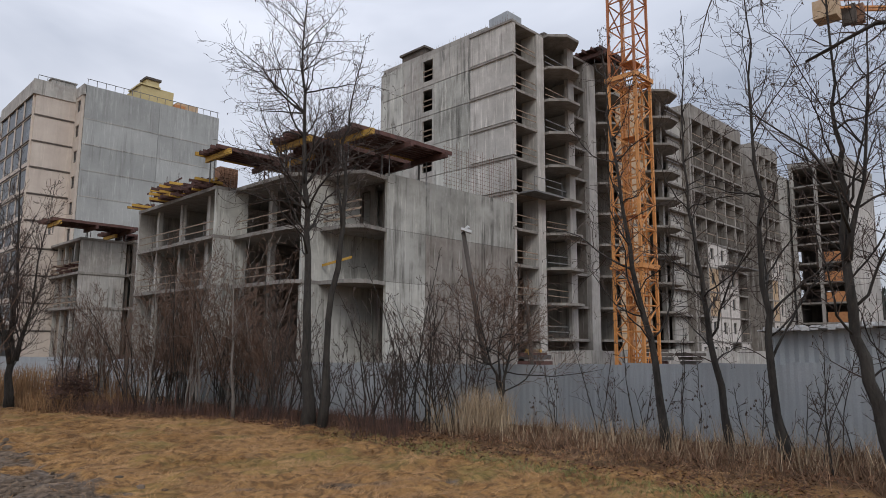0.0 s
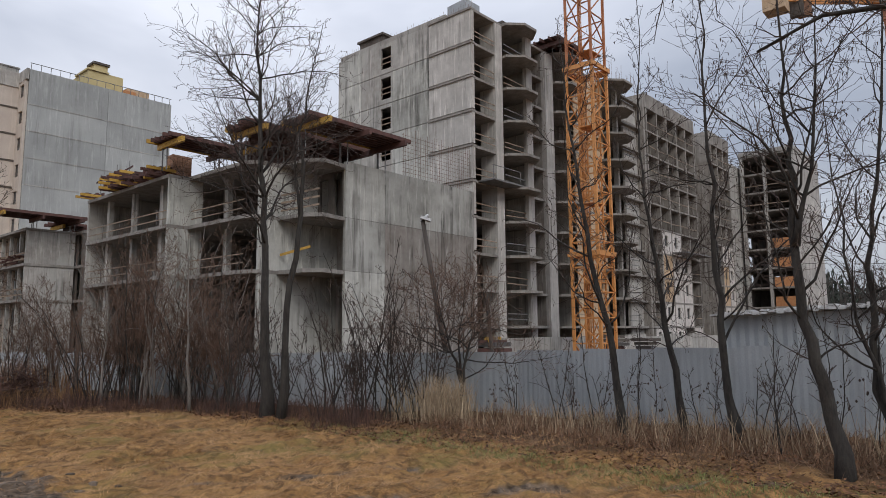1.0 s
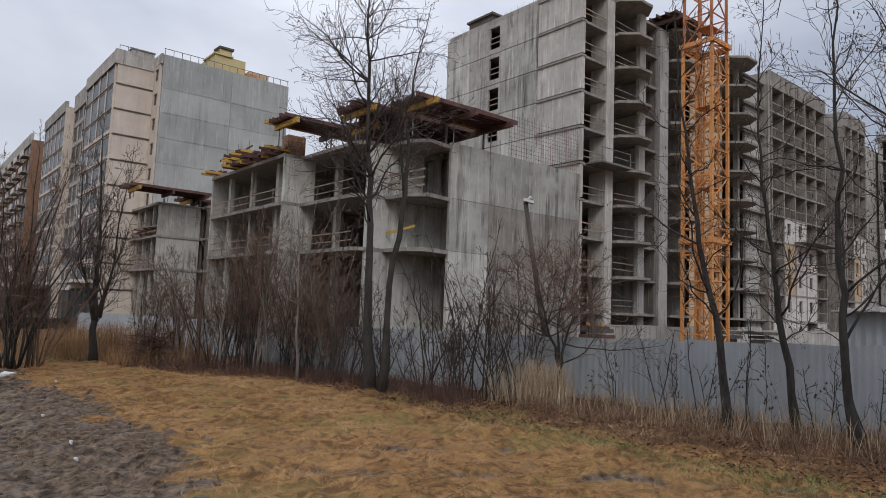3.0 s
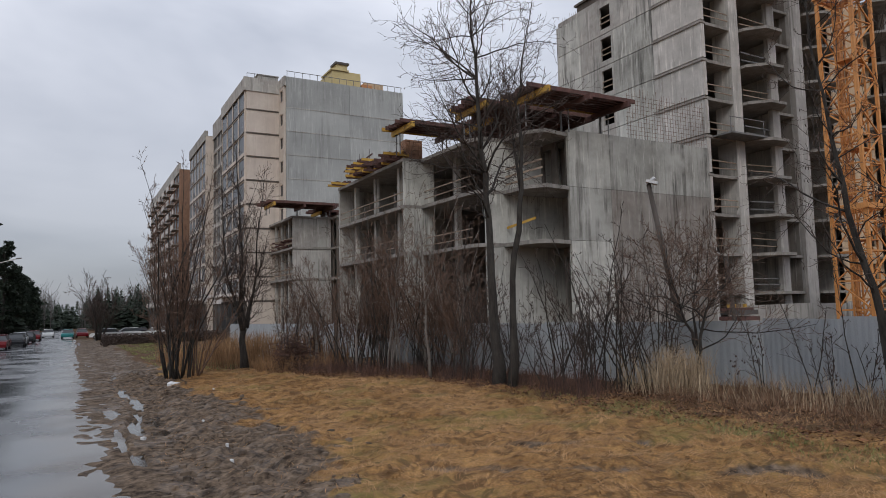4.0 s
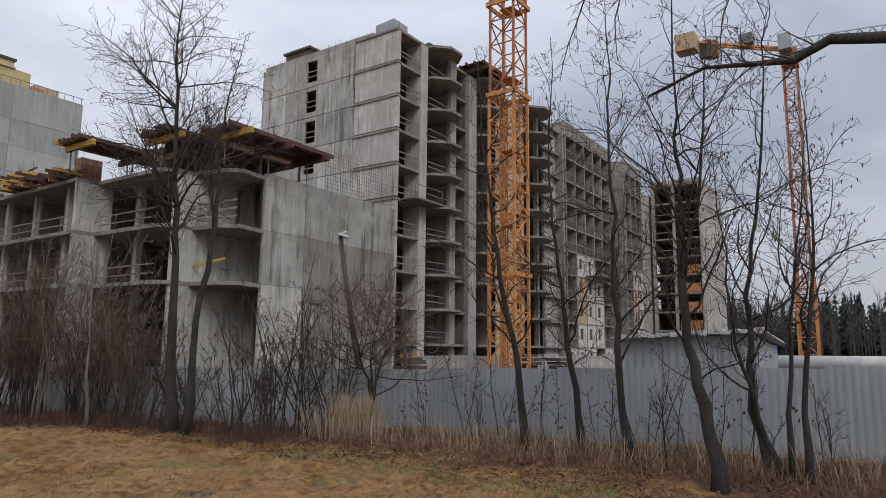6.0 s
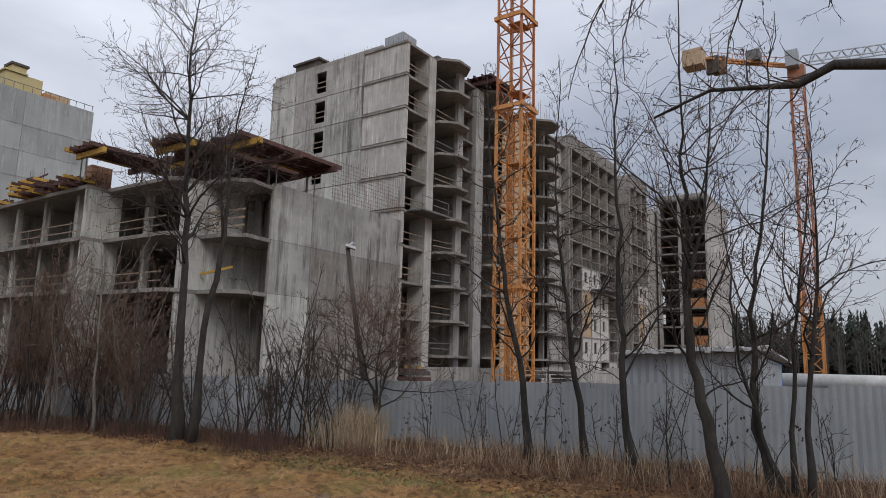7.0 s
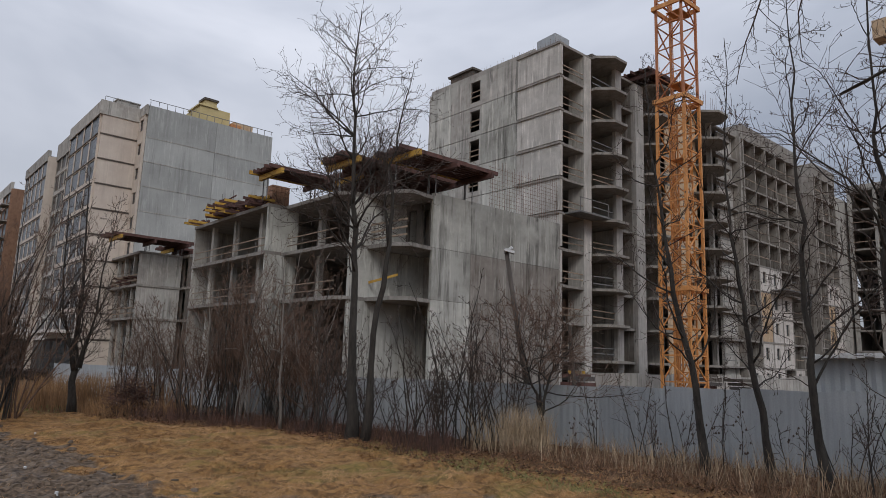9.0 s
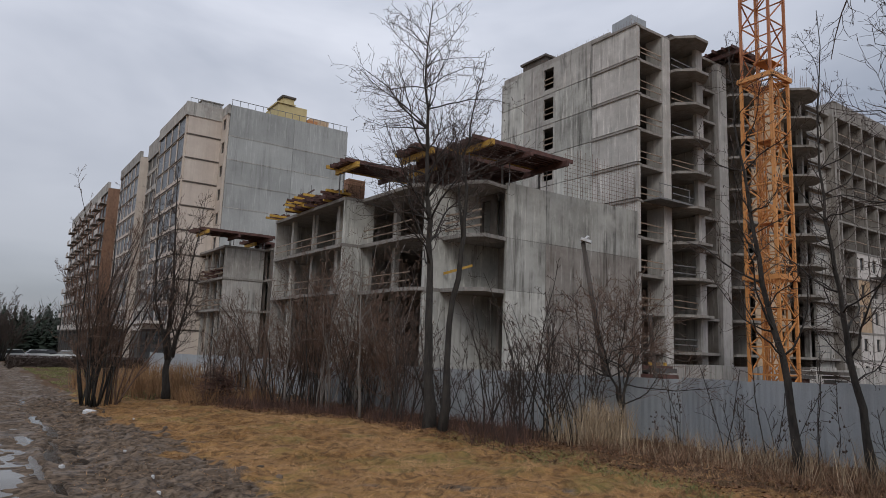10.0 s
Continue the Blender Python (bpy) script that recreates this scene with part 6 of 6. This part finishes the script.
def conifer(g, x, y, z, h, w, rows, r):
    for k in range(rows):
        f = k / rows
        zz = z + h * (0.12 + 0.88 * f)
        reach = w * (1 - f) ** 0.8 * r.uniform(0.75, 1.15) + 0.15
        for i in range(max(5, int(11 * (1 - f)) + 3)):
            a = r.uniform(0, 2 * math.pi)
            e = reach * r.uniform(0.6, 1.15)
            c, s = math.cos(a), math.sin(a)
            b = h / rows * 1.1
            n = len(g.v)
            wd = e * 0.32
            g.v += [(x, y, zz + b * 0.3), (x + c * e * 0.6 - s * wd, y + s * e * 0.6 + c * wd, zz - b * r.uniform(0.1, 0.6)), (x + c * e, y + s * e, zz - b * r.uniform(0.2, 0.9)), (x + c * e * 0.6 + s * wd, y + s * e * 0.6 - c * wd, zz - b * r.uniform(0.1, 0.6))]
            g.f += [(n, n + 1, n + 2), (n, n + 2, n + 3)]


rw = random.Random(5)


def pine(x, y, h, w):
    """A roadside pine: a bare lower stem, limbs that rise and bend, and a broken crown of needle clumps."""
    z = ground_z(x, y)
    t = thing("pine", (x, y, z), "tall dark green pine with a broken clumped crown beside the road", "tree", "roadside pines")
    part("trunk", Geo().tube([(x, y, z - 0.2), (x + 0.2, y, z + h * 0.5), (x, y, z + h * 0.97)], [0.26, 0.18, 0.04], 8), M_bark, t)
    c = Geo()
    for k in range(46):
        f = 0.1 + 0.88 * (k + rw.random()) / 46
        a = rw.uniform(0, 6.28)
        reach = w * (1.05 - f) ** 0.55 * min(1.0, 0.55 + f) * rw.uniform(0.55, 1.1)
        p0, p1 = Vector((x, y, z + h * f)), Vector((x + math.cos(a) * reach, y + math.sin(a) * reach, z + h * f + reach * rw.uniform(-0.1, 0.3)))
        part("limb", Geo().tube([p0, p0.lerp(p1, 0.5) - Vector((0, 0, 0.15)), p1], [0.07, 0.05, 0.02], 4), M_bark, t)
        for m in range(6):
            o = p0.lerp(p1, rw.uniform(0.35, 1.08)) + Vector((rw.gauss(0, 0.35), rw.gauss(0, 0.35), rw.gauss(0.1, 0.22)))
            for q in range(17):
                e = Vector((rw.gauss(0, 1), rw.gauss(0, 1), rw.gauss(0.35, 0.7))).normalized() * rw.uniform(0.35, 0.75)
                sd = e.cross(Vector((rw.gauss(0, 1), rw.gauss(0, 1), rw.gauss(0, 1)))).normalized() * 0.13
                n = len(c.v)
                c.v += [tuple(o), tuple(o + e * 0.6 + sd), tuple(o + e), tuple(o + e * 0.6 - sd)]
                c.f.append((n, n + 1, n + 2, n + 3))
    tagged(part("crown", c, M_needle, t), kind="stuff")


for x, y, h, w in ((-13.2, 136, 20.5, 4.6), (-10.6, 142, 17.0, 3.9), (-15.5, 150, 20.5, 5.0), (-9.2, 152, 13.8, 3.6), (-8.6, 163, 12.0, 3.4), (-8.4, 176, 11.6, 3.4), (-8.2, 190, 11.0, 3.2), (-12.5, 165, 17.5, 4.4), (-12.0, 126, 15.0, 3.6)):
    pine(x, y, h, w)
lamp = thing("street_lamp", (-7.6, 86, ground_z(0, 86)), "pale concrete street lamp with a long curved arm", "street lamp")
part("column", Geo().tube([(-7.6, 86, ground_z(0, 86) - 0.3), (-7.6, 86, 7.9)], [0.13, 0.09], 10), M_conc_pale, lamp)
part("arm", Geo().tube([(-7.6, 86, 7.85), (-6.9, 86, 8.05), (-5.9, 86, 8.35), (-5.1, 86, 8.6)], [0.06, 0.055, 0.05, 0.045], 8), M_conc_pale, lamp)
part("lamp_head", Geo().beam((-5.2, 86, 8.58), (-4.7, 86, 8.66), 0.24, 0.12), M_steel, lamp, "grey lamp head")
g = Geo()
for i in range(150):
    y = rw.uniform(130, 330)
    x = rw.choice((-1, 1)) * rw.uniform(9, 20) if y < 250 else rw.uniform(-30, 30)
    if x > 0 and y < 215:
        x += 40
    conifer(g, x, y, ground_z(x, y) - 0.3, rw.uniform(7, 13), rw.uniform(2.2, 3.6), 13, rw)
for i in range(150):
    x, y = rw.uniform(7, 62), rw.uniform(222, 290)
    conifer(g, x, y, ground_z(x, y) - 0.3, rw.uniform(10, 16), rw.uniform(2.4, 3.8), 13, rw)
for i in range(200):
    x, y = rw.uniform(-60, 100), rw.uniform(330, 390)
    conifer(g, x, y, ground_z(x, y) - 0.5, rw.uniform(9, 17), rw.uniform(2.6, 4.4), 11, rw)
for i in range(420):
    x, y = rw.uniform(165, 215), rw.uniform(-70, 50)
    conifer(g, x, y, -1.0, rw.uniform(13, 19), rw.uniform(2.2, 3.2), 13, rw)
solo("far_woods", g, M_needle, "dark spruce woods in the distance", "woods", kind="stuff")
# bare deciduous woods among the spruces
g = Geo()
for i in range(760):
    far = rw.random() < 0.7
    x, y = (rw.uniform(-45, 75), rw.uniform(215, 330)) if far else (rw.uniform(150, 166), rw.uniform(-60, 40))
    if far and -5 < x < 3:
        continue
    z, h = ground_z(x, y) - 0.3, rw.uniform(9, 15)
    g.tube([(x, y, z), (x + rw.gauss(0, 0.3), y, z + h * 0.6), (x + rw.gauss(0, 0.6), y, z + h)], [0.16, 0.1, 0.03], 3, cap=False)
    for k in range(9):
        zz = z + h * rw.uniform(0.3, 0.9)
        a = rw.uniform(0, 6.28)
        e = h * rw.uniform(0.12, 0.26)
        g.tube([(x, y, zz), (x + math.cos(a) * e * 0.6, y + math.sin(a) * e * 0.6, zz + e * 0.5), (x + math.cos(a) * e, y + math.sin(a) * e, zz + e * 1.2)], [0.06, 0.045, 0.02], 3, cap=False)
solo("bare_woods", g, M_far_wood, "bare grey-brown deciduous woods in the distance", "woods", kind="stuff")
# bare birches at the edge of the woods
for x, y, h in ((158, 9, 15), (160, 4, 14), (159, -4, 15), (157, 15, 13)):
    p0 = (x, y, 0)
    tree("bare roadside tree in the distance", [([p0, (x + 0.1, y, h * 0.3), (x - 0.1, y + 0.1, h * 0.65), (x, y, h)], 0.2)], 16, h * 0.32, 0.12, 1, lift=0.12, thin=0.014)
shrub("round dark bare tree beside the far road", 3.6, 106, 12, 8.6, 0.5, 0.12, M_bark, M_twig, 1, 16, 2.4, "roadside_tree", 0.022)
# low dark hedge by the car park
hg = Geo()
rh = random.Random(3)
for i in range(9000):
    x, y = 3.0 + rh.random() * 13.0, 80 + rh.random() * 2.4
    z = ground_z(x, y) + rh.random() * 1.15
    a, s = rh.uniform(0, 6.28), 0.14
    n = len(hg.v)
    hg.v += [(x, y, z), (x + s * math.cos(a), y + s * math.sin(a), z + rh.uniform(-0.1, 0.1)), (x + s * math.cos(a + 1), y + s * math.sin(a + 1), z + rh.uniform(0, 0.14))]
    hg.f.append((n, n + 1, n + 2))
hg.box(3.2, 80.4, -1.2, 15.8, 82.0, 0.0)
solo("hedge", hg, M_twig, "low dark clipped bare hedge by the car park", "hedge")
